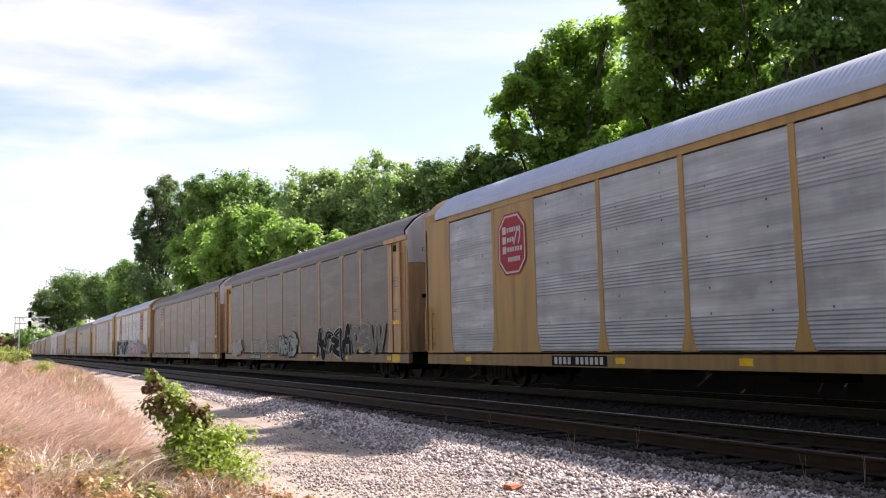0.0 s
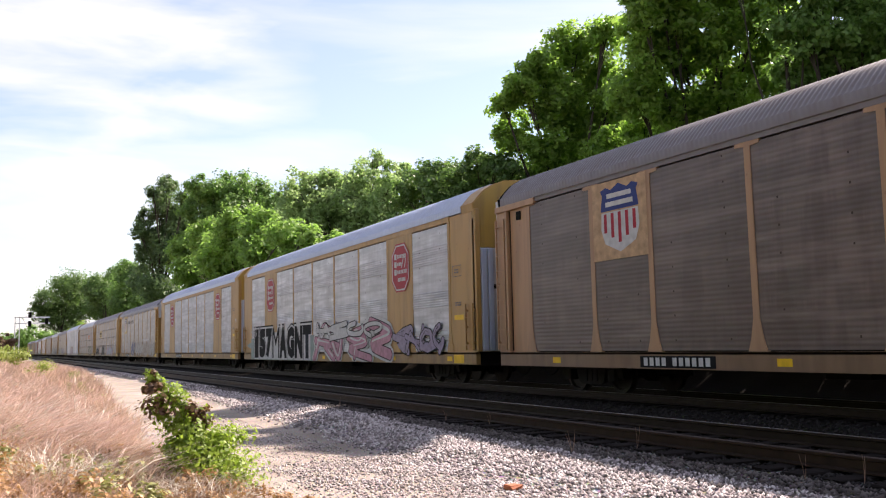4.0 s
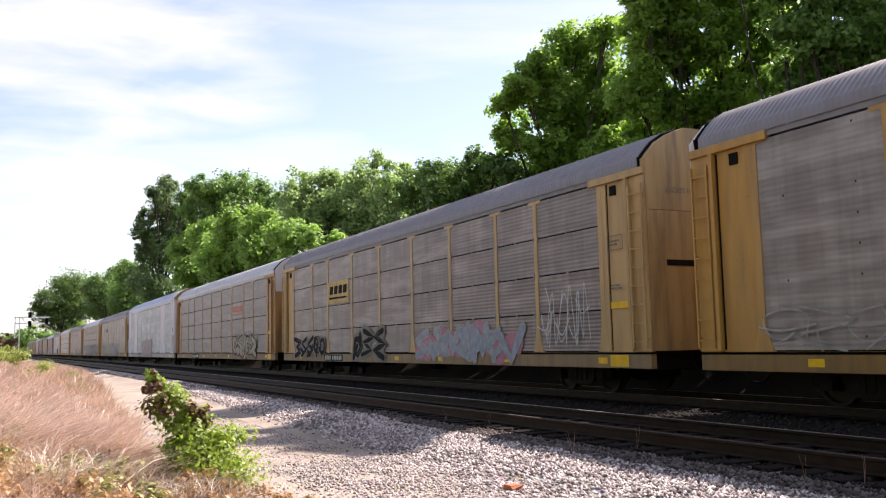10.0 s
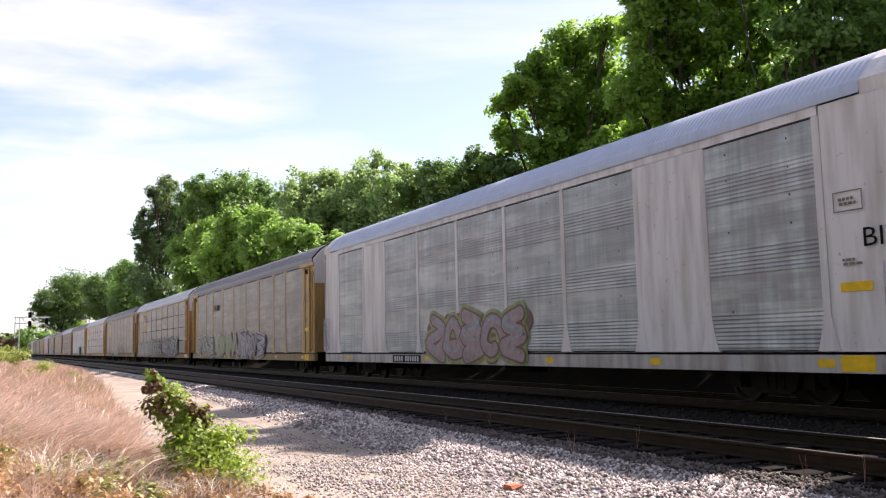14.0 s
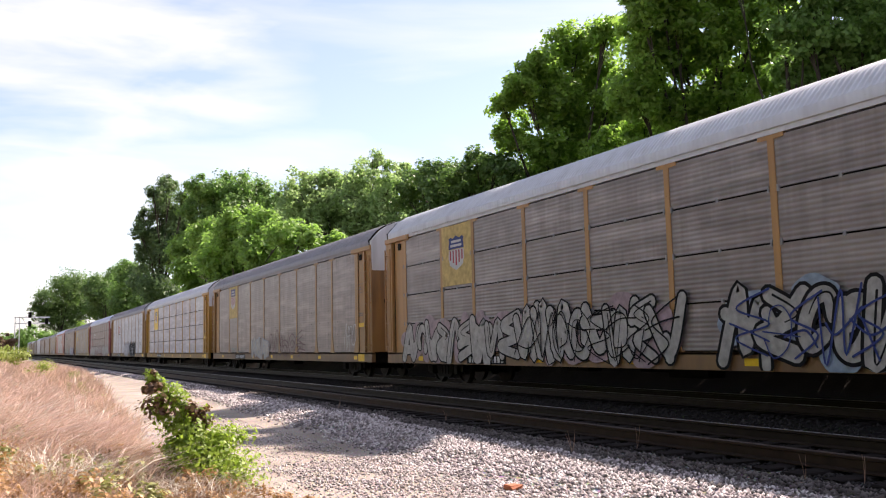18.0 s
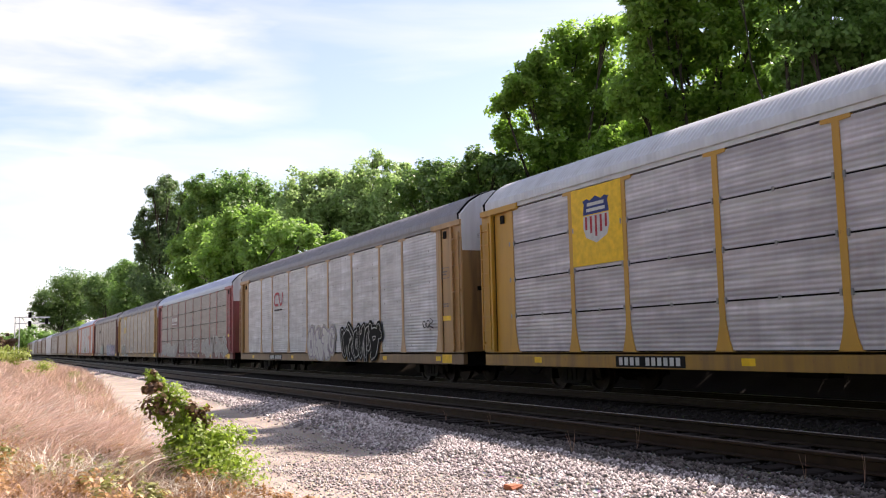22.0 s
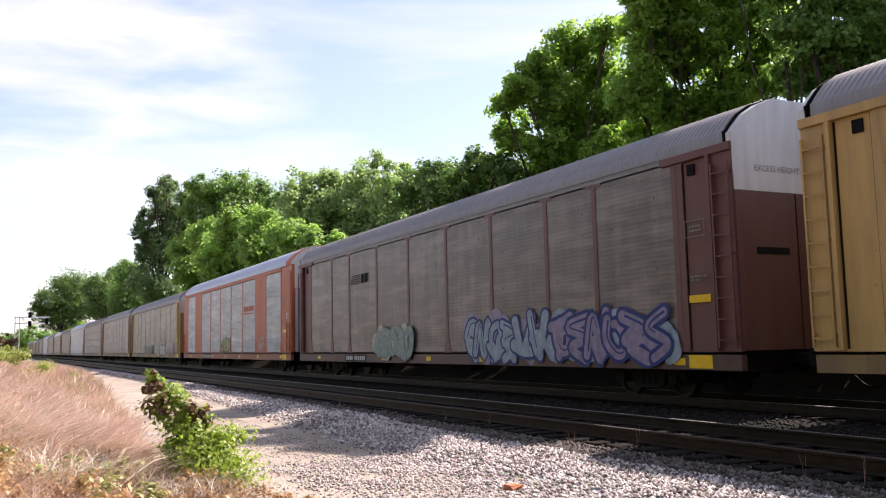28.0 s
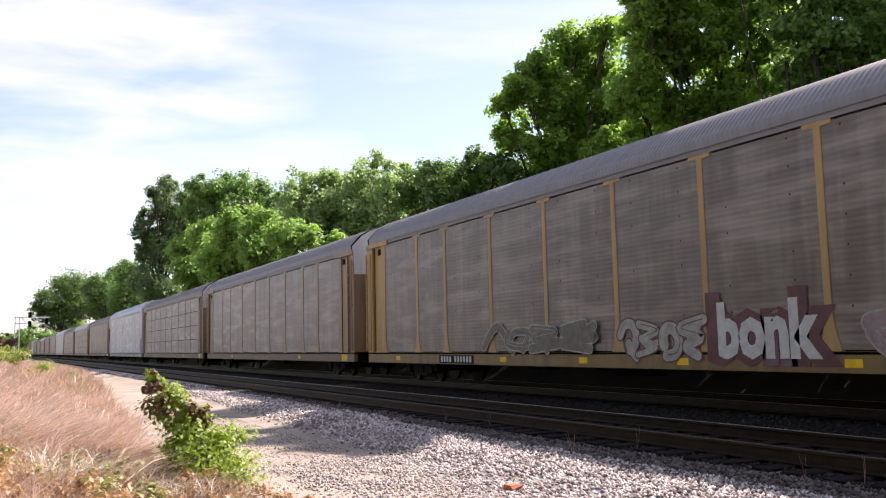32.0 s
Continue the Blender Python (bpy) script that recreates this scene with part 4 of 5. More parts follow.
def spec(kind, label, paint_c, screen_c, roof, rows=1, grime=0.5, dirt=(0.07, 0.055, 0.05), cap=WHITE, solid=(), metal=0.15, pg=0.5):
    screen_c = [k * 1.2 for k in screen_c]
    if kind == "P" and 0.2 < paint_c[1] < 0.4:
        paint_c = (paint_c[0] * 1.03, paint_c[1] * 0.90, paint_c[2] * 0.85)
    # The sky's blue reflection is tinted into the silver screens' own colour.
    if min(screen_c) > 0.4:
        screen_c, dirt = [screen_c[0] * 0.95, screen_c[1] * 0.98, screen_c[2] * 1.05], (0.070, 0.070, 0.075)
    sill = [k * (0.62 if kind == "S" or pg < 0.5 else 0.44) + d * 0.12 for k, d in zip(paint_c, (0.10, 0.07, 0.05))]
    worn = [a * .9 + b * .1 for a, b in zip(paint_c, screen_c)] if kind == "P" and rows == 1 else paint_c
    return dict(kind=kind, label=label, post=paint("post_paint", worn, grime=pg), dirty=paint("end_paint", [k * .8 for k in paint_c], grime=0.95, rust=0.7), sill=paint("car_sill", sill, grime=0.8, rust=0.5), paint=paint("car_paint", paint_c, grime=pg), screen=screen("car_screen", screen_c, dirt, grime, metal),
                roof=roof, rows=rows, cap=cap, solid=solid)


OCHRE = (0.42, 0.238, 0.066)


def build_train():
    silver = (0.40, 0.40, 0.42)
    rows = [
        spec("P", "leading autorack car with grey screens", (0.41, 0.271, 0.082), (0.157, 0.135, 0.125), ROOF_GREY),
        spec("S", "ochre autorack car with silver screens and red octagon logo", OCHRE, silver, ROOF_SILVER, cap=CAP_GOLD, solid=(1,), grime=0.12),
        spec("P", "cream autorack car with dark brown screens and graffiti", (0.50, 0.335, 0.165), (0.085, 0.055, 0.048), ROOF_BROWN, metal=0.1),
        spec("P", "tan autorack car with grey-brown screens and shield logo", (0.394, 0.254, 0.139), (0.112, 0.075, 0.066), ROOF_BROWN, metal=0.15),
        spec("S", "ochre autorack car, silver screens, large black graffiti letters", OCHRE, (0.507, 0.497, 0.486), ROOF_SILVER, cap=CAP_GOLD, solid=(1, 7), grime=0.14),
        spec("S", "ochre autorack car with two red octagon logos", OCHRE, (0.365, 0.36, 0.365), ROOF_SILVER, cap=CAP_GOLD, solid=(1, 7), grime=0.18),
        spec("P", "yellow autorack car with grey screens and pale graffiti", (0.476, 0.287, 0.053), (0.285, 0.248, 0.230), ROOF_GREY, grime=0.4),
        spec("P", "pale yellow autorack car with four rows of grey screens", (0.492, 0.361, 0.148), (0.232, 0.190, 0.178), ROOF_GREY, 4, grime=0.4),
        spec("P", "yellow autorack car with slate screens and white roof", (0.41, 0.262, 0.09), (0.177, 0.146, 0.146), ROOF_WHITE, 4, grime=0.25),
        spec("S", "white autorack car with silver screens and pink graffiti", (0.66, 0.63, 0.65), (0.43, 0.44, 0.43), ROOF_SILVER, cap=CAP_GOLD, solid=(1, 7), grime=0.42),
        spec("P", "yellow autorack car with dull grey screens and bright graffiti", (0.459, 0.32, 0.098), (0.215, 0.178, 0.165), ROOF_GREY, metal=0.15),
        spec("P", "orange-yellow autorack car, grey screens in four rows, white roof", (0.394, 0.23, 0.074), (0.235, 0.200, 0.190), ROOF_WHITE, 4, grime=0.3),
        spec("P", "rusty brown autorack car with dark weathered screens", (0.36, 0.215, 0.07), (0.225, 0.175, 0.162), ROOF_GREY, metal=0.15),
        spec("P", "bright yellow autorack car with clean silver screens, white roof", (0.459, 0.271, 0.021), (0.458, 0.409, 0.42), ROOF_WHITE, 4, grime=0.15, pg=0.25),
        spec("P", "ochre autorack car with silver screens and black graffiti", (0.394, 0.254, 0.098), (0.50, 0.49, 0.50), ROOF_GREY, grime=0.18),
        spec("P", "faded red autorack car with dark brown screens", (0.312, 0.07, 0.082), (0.135, 0.098, 0.090), ROOF_SILVER, 4, metal=0.1),
        spec("P", "yellow autorack car with grey-brown screens, dark graffiti", (0.459, 0.312, 0.107), (0.157, 0.123, 0.112), ROOF_GREY, metal=0.15),
        spec("P", "maroon autorack car with brown-grey screens and blue graffiti", (0.115, 0.027, 0.028), (0.138, 0.106, 0.094), ROOF_GREY, metal=0.15),
        spec("S", "orange autorack car with silver screens", (0.44, 0.080, 0.015), (0.365, 0.365, 0.370), ROOF_SILVER, solid=(1, 7), grime=0.18, pg=0.3),
        spec("P", "tan autorack car with dark grey screens and white graffiti", (0.426, 0.303, 0.107), (0.190, 0.155, 0.140), ROOF_GREY, metal=0.15),
    ]
    far = [
        spec("P", "dusty tan autorack car with mauve-grey screens", (0.30, 0.22, 0.15), (0.215, 0.180, 0.180), ROOF_GREY),
        spec("P", "tan autorack car with grey screens in rows", (0.31, 0.25, 0.20), (0.225, 0.195, 0.195), ROOF_BROWN, 4),
        spec("S", "silver autorack car with pale screens", (0.508, 0.5, 0.508), (0.50, 0.50, 0.51), ROOF_SILVER, grime=0.2, solid=(1, 7)),
        spec("P", "brown autorack car with weathered screens", (0.20, 0.11, 0.07), (0.160, 0.128, 0.122), ROOF_BROWN),
        spec("P", "dull yellow autorack car with grey screens, white roof", (0.32, 0.24, 0.15), (0.235, 0.205, 0.205), ROOF_WHITE, 4),
    ]
    fresh = screen("fresh_screen", (0.62, 0.62, 0.63), (0.3, 0.3, 0.3), 0.1, 0.2)
    for k, cells in ((13, ((8, 3),)), (14, ((2, 0), (7, 0))), (12, ((8, 0),))):
        rows[k]["fresh"], rows[k]["renewed"] = fresh if k == 13 else rows[k]["screen"], cells
    rows[4]["lip"] = 0.014
    rows[9]["lip"] = 0.013
    rows[14]["lip"] = 0.008
    rows[7]["cap"] = rows[7]["dirty"]
    order = (0, 1, 2, 3, 4, 1, 2, 0, 3, 4, 1, 0, 2, 3, 1, 4)
    for i, s in enumerate(rows):
        CARS.append((i - 1, build_car(s, 100 + i)))
    first = {}
    for i, k in enumerate(order):
        n = 19 + i
        if k in first:
            twin = copy_thing(first[k], pose(0, 0, 0))
            WHEELSETS.extend(o for o in twin.children_recursive if o.name.startswith("wheelset"))
            CARS.append((n, twin))
        else:
            first[k] = build_car(far[k], 300 + k, near=False)
            CARS.append((n, first[k]))


build_train()


def car_of(n):
    return [c for k, c in CARS if k == n][0]


def paint_train():
    c = car_of(0)
    octagon_logo(c, 4.5, 5.95, 3.05, 4.72)
    c = car_of(1)
    graffiti(c, 17.4, 21.2, 0.70, 2.1, 4, INK, CHALK, 11)
    graffiti(c, 21.4, 24.6, 0.95, 2.05, 3, GREYP, PALE, 12)
    graffiti(c, 11.6, 14.4, 0.75, 1.95, 4, TEAL, INK, 13, thick=.025)
    graffiti(c, 6.4, 10.6, 0.75, 1.8, 6, None, PALE, 14)
    graffiti(c, 1.8, 4.2, 0.80, 1.75, 4, SILVERS, PALE, 15)
    c = car_of(2)
    decal(c, "logo_plaque", [rect(4.28, 6.2, 3.05, 4.84)], c_tan(), -1.6255)
    shield_logo(c, 4.6, 5.95, 3.2, 4.75)
    graffiti(c, 17.6, 20.0, 0.70, 1.75, 3, CHALK, GREYP, 21, halo=CHALK)
    graffiti(c, 15.2, 16.5, 1.05, 1.45, 3, PALE, CHALK, 22, style="tag")
    c = car_of(3)
    octagon_logo(c, 4.5, 5.95, 3.05, 4.72)
    octagon_logo(c, 20.75, 22.25, 3.05, 4.72)
    decal(c, "graffiti_halo", [rect(1.4, 12.6, 0.64, 1.75), blob(6.5, 1.4, 5.4, .5, random.Random(5))], TEAL, -1.624)
    decal(c, "graffiti_shape", [rect(2.0, 11.6, 0.66, 2.0)], CHALK, -1.6250)
    sprayed(c, "157MAGNT", 1.85, 11.75, 0.66, 2.22, INK, CHALK, 0.075, 0.085, label="white outline of a sprayed block letter", shade=INK)
    graffiti(c, 1.3, 2.6, 1.75, 2.35, 5, CHALK, CHALK, 35, style="tag")
    graffiti(c, 12.6, 20.5, 0.70, 2.2, 4, PINK, INK, 31, halo=CHALK, inner=CHALK)
    graffiti(c, 12.9, 20.0, 1.5, 2.25, 4, CHALK, INK, 33)
    graffiti(c, 21.2, 25.0, 0.95, 1.9, 4, LILAC, INK, 32, style="block")
    c = car_of(4)
    octagon_logo(c, 4.5, 5.95, 3.05, 4.72)
    octagon_logo(c, 20.75, 22.25, 3.05, 4.72)
    word(c, "BI", 26.15, 26.42, 2.75, 2.95, CHALK)
    c = car_of(5)
    decal(c, "logo_plaque", [rect(4.28, 6.2, 3.05, 4.84)], PLAQUE, -1.6255)
    shield_logo(c, 4.6, 5.9, 3.2, 4.72)
    word(c, "BUILDING", 6.85, 8.95, 4.02, 4.34, INK)
    word(c, "AMERICA", 9.45, 11.4, 4.02, 4.34, INK)
    graffiti(c, 13.5, 17.8, 0.70, 2.1, 4, PALE, GREYP, 51, halo=None, style="block")
    graffiti(c, 18.1, 22.0, 0.70, 2.0, 4, TANP, DARKRED, 52)
    graffiti(c, 22.2, 25.0, 0.70, 1.9, 5, PALE, GREYP, 53)
    graffiti(c, 10.0, 12.2, 0.7, 2.0, 2, BLUE, PALE, 54, style="block", halo=PALE)
    graffiti(c, 1.5, 9.8, 0.98, 1.8, 9, PALE, PALE, 55, style="tag")
    graffiti(c, 17.6, 22.2, 2.05, 2.3, 10, PALE, CHALK, 56, style="tag")
    c = car_of(6)
    strip_logo(c, 6.35, 8.75, 2.98, 3.9, INK, PLAQUE)
    graffiti(c, 15.0, 21.5, 0.72, 1.8, 7, SKYBLUE, PALE, 61, style="block", cloud=PINK)
    graffiti(c, 9.2, 12.2, 0.75, 1.9, 3, INK, FOREST, 62, style="block", halo=GREYP)
    graffiti(c, 1.8, 6.0, 0.75, 1.8, 5, INK, PALE, 63, style="block")
    graffiti(c, 22.6, 24.6, 1.1, 2.7, 5, PALE, CHALK, 64, style="tag")
    c = car_of(7)
    strip_logo(c, 17.7, 20.2, 2.97, 3.85, ORANGE, SILVERS)
    graffiti(c, 18.0, 23.2, 0.72, 1.9, 7, TANP, INK, 71, thick=.04, cloud=LIME)
    graffiti(c, 18.2, 23.6, 1.5, 2.2, 6, LIME, FOREST, 72, style="tag")
    c = car_of(8)
    graffiti(c, 9.9, 15.7, 0.70, 2.2, 5, ROSE, DARKRED, 81, halo=LIME, inner=SKYBLUE, thick=0.035, cloud=DARKRED)
    word(c, "BI", 25.95, 26.3, 2.65, 2.95, INK)
    c = car_of(9)
    stripe_logo(c)
    graffiti(c, 1.5, 6.5, 0.80, 2.1, 5, SILVERS, INK, 91, halo=PALE, thick=.03)
    graffiti(c, 7.6, 12.0, 0.70, 2.1, 4, LIME, FOREST, 92, halo=PALE, style="block")
    graffiti(c, 12.6, 18.8, 0.70, 2.1, 5, LILAC, INK, 93, halo=PALE, inner=MINT)
    c = car_of(10)
    decal(c, "logo_plaque", [rect(4.28, 6.2, 3.0, 4.84)], PLAQUE, -1.6255)
    shield_logo(c, 4.75, 5.75, 3.45, 4.5)
    graffiti(c, 1.5, 8.6, 0.70, 2.0, 9, PALE, INK, 101, thick=.025, cloud=ROSE)
    graffiti(c, 8.8, 15.0, 0.70, 2.15, 8, PALE, INK, 102, thick=.03, cloud=ROSE)
    graffiti(c, 8.9, 14.8, 0.75, 2.1, 8, PALE, INK, 105, style="tag")
    graffiti(c, 16.4, 22.6, 0.70, 2.2, 8, PALE, INK, 103, thick=.04, cloud=SKYBLUE)
    graffiti(c, 16.6, 22.2, 0.8, 2.1, 9, BLUE, BLUE, 106, style="tag")
    graffiti(c, 22.3, 25.2, 0.9, 1.9, 4, SKYBLUE, LILAC, 104, style="tag")
    c = car_of(11)
    decal(c, "logo_plaque", [rect(4.28, 6.2, 3.0, 4.84)], PLAQUE, -1.6255)
    shield_logo(c, 4.6, 5.75, 3.5, 4.75)
    graffiti(c, 24.0, 25.2, 1.1, 2.2, 3, PALE, CHALK, 111, style="tag")
    graffiti(c, 9.6, 12.8, 0.72, 1.7, 4, PALE, SKYBLUE, 112, thick=.03)
    graffiti(c, 13.0, 18.6, 0.75, 2.0, 5, None, DARKRED, 114, thick=.028)
    graffiti(c, 5.0, 8.0, 0.98, 1.3, 4, TEAL, TEAL, 113, style="tag")
    c = car_of(12)
    decal(c, "logo_plaque", [rect(4.28, 6.2, 3.0, 4.84)], REFLECT, -1.6255)
    shield_logo(c, 4.75, 5.75, 3.5, 4.6)
    c = car_of(13)
    u0, z0 = 6.75, 3.3
    bent = [(u0, z0 + .15), (u0 + .02, z0 + .45), (u0 + .25, z0 + .58), (u0 + .62, z0 + .58), (u0 + .75, z0 + .5), (u0 + .95, z0 + .1),
            (u0 + 1.1, z0 + .02), (u0 + 1.3, z0 + .15), (u0 + 1.38, z0 + .58)]
    decal(c, "logo_line", ribbon(curve_pts([(u0 + .62, z0 + .02), (u0 + .1, z0 + .04)] + bent, 44), 0.06), RED, -1.631)
    bars(c, 6.7, 8.3, 3.02, 3.14, 1, INK, 13, "stencil", (5, 7))
    graffiti(c, 12.1, 15.6, 0.70, 2.0, 5, CHALK, LILAC, 131, halo=PALE, thick=.035)
    graffiti(c, 16.6, 20.2, 0.70, 2.05, 6, INK, CHALK, 132, halo=INK)
    graffiti(c, 24.1, 24.9, 1.75, 2.05, 3, INK, INK, 133, style="tag")
    c = car_of(14)
    strip_logo(c, 6.35, 8.85, 3.0, 3.9, CHALK, DARKRED)
    graffiti(c, 17.8, 25.5, 0.70, 2.0, 7, SILVERS, CHALK, 141, style="block")
    graffiti(c, 9.4, 17.2, 0.72, 2.05, 5, None, CHALK, 142, thick=.018)
    graffiti(c, 1.8, 8.8, 0.75, 1.7, 9, SILVERS, CHALK, 143)
    c = car_of(15)
    decal(c, "logo_plaque", [rect(4.28, 6.2, 3.1, 4.84)], PLAQUE, -1.6255)
    decal(c, "logo_board", [[(4.75, 3.75), (5.8, 3.68), (5.95, 4.55), (5.3, 4.5), (4.75, 4.58)]], CHALK, -1.630)
    decal(c, "logo_strip", [[(4.78, 3.78), (5.75, 3.72), (5.3, 3.98), (4.95, 4.0), (4.9, 4.4), (4.78, 4.4)]], TEAL, -1.633)
    sprayed(c, "SPAIN", 2.7, 5.85, 0.68, 1.85, FOREST, CHALK, 0.06, 0.08, label="white outline of a sprayed letter")
    graffiti(c, 6.2, 7.0, 0.7, 1.6, 2, PALE, CHALK, 151, style="tag")
    graffiti(c, 9.5, 14.0, 0.9, 1.8, 5, PALE, CHALK, 152, style="tag")
    c = car_of(16)
    stripe_logo(c)
    graffiti(c, 16.0, 20.2, 0.72, 1.95, 6, SKYBLUE, BLUE, 161, thick=.04, cloud=LILAC)
    graffiti(c, 20.6, 24.9, 0.72, 1.95, 6, LILAC, BLUE, 162, thick=.05, cloud=SKYBLUE)
    graffiti(c, 9.1, 12.3, 0.8, 1.95, 5, TEAL, FOREST, 163, cloud=MINT)
    c = car_of(17)
    strip_logo(c, 17.65, 20.2, 2.95, 3.7, ORANGE)
    word(c, "BI", 26.05, 26.4, 2.6, 2.9, CHALK)
    graffiti(c, 20.7, 22.0, 1.0, 1.9, 3, CHALK, CHALK, 171, style="tag")
    graffiti(c, 23.6, 25.0, 1.05, 1.5, 4, CHALK, CHALK, 172, style="tag")
    graffiti(c, 12.2, 14.5, 1.0, 1.85, 3, LIME, INK, 173)
    c = car_of(18)
    word(c, "bonk", 17.5, 20.6, 0.70, 2.12, DARKRED, -1.628, 0.11, "graffiti_outline", "maroon outline of sprayed letters")
    word(c, "bonk", 17.8, 20.2, 0.84, 1.92, CHALK, -1.632, 0.05, "graffiti_fill", "white sprayed letters")
    graffiti(c, 14.8, 17.4, 0.8, 1.7, 4, PALE, DARKRED, 181)
    graffiti(c, 21.2, 24.2, 0.85, 1.9, 4, ROSE, PALE, 182)
    graffiti(c, 8.8, 13.8, 0.95, 1.7, 4, GREYP, PALE, 183)


def c_tan():
    return shared("tan_plaque", lambda: plain("tan_plaque", (0.44, 0.29, 0.17), 0.6))


paint_train()


# ---- trees ----
def leaf_cloud(lobes, count, size, seed, clump=0.2, fill=0.55, flat=0.75, face=1.0):
    """Corners and faces of many small folded leaves, gathered in sprays on uneven lobes (x, y, z, across, high).
    face: how far the leaves of a spray turn their upper sides up and out."""
    rng = np.random.default_rng(seed)
    vol = np.array([l[3] * l[3] * l[4] for l in lobes]) ** 0.8
    share = np.maximum(200, (count * vol / vol.sum())).astype(int)
    pts, ups = [], []
    for (x, y, z, r, h), n in zip(lobes, share):
        k = max(12, int(n / 75))
        d = rng.normal(size=(k, 3))
        d /= np.linalg.norm(d, axis=1, keepdims=True)
        rad = rng.uniform(fill, 1.0, (k, 1)) ** 0.6
        bumpy = 1 + 0.20 * np.sin(d[:, :1] * 4.1 + seed) + 0.16 * np.sin(d[:, 1:2] * 5.3 + 2 * seed)
        c = d * rad * bumpy * np.array([r, r, h])
        pick = rng.integers(0, k, n)
        spread = clump * r * rng.uniform(0.5, 1.4, (k, 1))[pick]
        o = rng.normal(size=(n, 3))
        o *= rng.uniform(0, 1, (n, 1)) ** 0.45 / np.linalg.norm(o, axis=1, keepdims=True)
        tip = d[pick] * rng.uniform(0, 1, (n, 1)) * 0.8
        pts.append(c[pick] * 0.88 + (o * 1.6 + tip) * spread * np.array([1, 1, flat]) + np.array([x, y, z]))
        ups.append(face * (0.55 * d[pick] + 0.8 * o + np.array([0, 0, 0.7])) + rng.normal(size=(n, 3)) * 0.45)
    p, up = np.concatenate(pts), np.concatenate(ups)
    n = len(p)
    up /= np.linalg.norm(up, axis=1, keepdims=True) + 1e-9
    a = np.cross(up, rng.normal(size=(n, 3)))
    a /= np.linalg.norm(a, axis=1, keepdims=True) + 1e-9
    b = np.cross(up, a)
    s = size * rng.uniform(0.55, 1.4, (n, 1))
    v = np.stack([p - a * s, p + b * s * 0.6 + up * s * .18, p + a * s, p - b * s * 0.6 + up * s * .18], 1)
    f = np.arange(4 * n).reshape(n, 4)
    return v.reshape(-1, 3), f


def tube(bm, pts, radii, ring=7):
    rows = []
    for i, (p, r) in enumerate(zip(pts, radii)):
        d = (pts[min(i + 1, len(pts) - 1)] - pts[max(0, i - 1)]).normalized()
        u = d.orthogonal().normalized()
        w = d.cross(u)
        rows.append([bm.verts.new(p + (u * math.cos(k * 6.28319 / ring) + w * math.sin(k * 6.28319 / ring)) * r) for k in range(ring)])
    for a, b in zip(rows, rows[1:]):
        for k in range(ring):
            bm.faces.new((a[k], a[(k + 1) % ring], b[(k + 1) % ring], b[k]))
    bm.faces.new(rows[-1])
    return bm


def build_tree(name, label, lobes, leaf_mat, count, size, seed, girth=1.0, group="", clump=0.2, fill=0.55, face=0.8):
    rng = random.Random(seed)
    cx = sum(l[0] for l in lobes) / len(lobes)
    cy = sum(l[1] for l in lobes) / len(lobes)
    base = ground_z(cx, cy) - 0.05
    tree = tagged(new(name), label, "tree" if name != "shrub" else "shrub", group)
    tree.location = (cx, cy, base)
    low = min(l[2] - l[4] for l in lobes)
    top = max(l[2] for l in lobes)
    small = name == "shrub"
    r0 = 0.010 if small else (0.022 * (top - base) + 0.05) * girth
    bm = bmesh.new()
    knot = Vector((rng.uniform(-.4, .4), rng.uniform(-.4, .4), (top - base) * 0.35))
    if small:
        knot *= 0.4
    tube(bm, [Vector((0, 0, 0)), Vector((0, 0, .4)), knot * .6, knot, Vector((knot.x * 1.3, knot.y * 1.3, (top - base) * .8))],
         [r0 * 1.5, r0, r0 * .8, r0 * .6, r0 * .08], 9)
    part("trunk", bm, BARK, tree)
    for l in lobes:
        bm = bmesh.new()
        end = Vector((l[0] - cx, l[1] - cy, l[2] - base))
        mid = knot.lerp(end, 0.5) + Vector((rng.uniform(-.5, .5), rng.uniform(-.5, .5), rng.uniform(-.2, .6)))
        tube(bm, [knot * rng.uniform(.6, .95), mid, end], [r0 * .34, r0 * .17, r0 * .06], 6)
        for _ in range(5):
            tip = end + Vector((rng.uniform(-1, 1) * l[3], rng.uniform(-1, 1) * l[3], rng.uniform(-.6, .9) * l[4])) * .85
            tube(bm, [mid.lerp(end, rng.uniform(.2, .9)), end.lerp(tip, .5), tip], [r0 * .10, r0 * .06, r0 * .02], 5)
        part("limb", bm, BARK, tree)
    v, f = leaf_cloud([(l[0] - cx, l[1] - cy, l[2] - base, l[3], l[4]) for l in lobes], count, size, seed, clump, fill, face=face)
    me = mesh_np("crown", v, f, 4)
    link_part("crown", me, leaf_mat, tree)
    return tree


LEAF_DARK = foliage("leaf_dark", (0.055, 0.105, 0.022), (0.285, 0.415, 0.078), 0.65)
LEAF_LOW = foliage("leaf_low", (0.045, 0.092, 0.024), (0.150, 0.240, 0.062), 0.47)
LEAF_OLD = foliage("leaf_old", (0.046, 0.086, 0.032), (0.160, 0.235, 0.088), 0.48)
LEAF_MID = foliage("leaf_mid", (0.064, 0.128, 0.030), (0.205, 0.325, 0.085), 0.54)
LEAF_PALE = foliage("leaf_pale", (0.19, 0.27, 0.105), (0.39, 0.49, 0.21), 0.52)
LEAF_BRIGHT = foliage("leaf_bright", (0.105, 0.195, 0.036), (0.270, 0.405, 0.088), 0.56)
LEAF_SHRUB = foliage("leaf_shrub", (0.10, 0.17, 0.018), (0.34, 0.43, 0.06), 0.45)
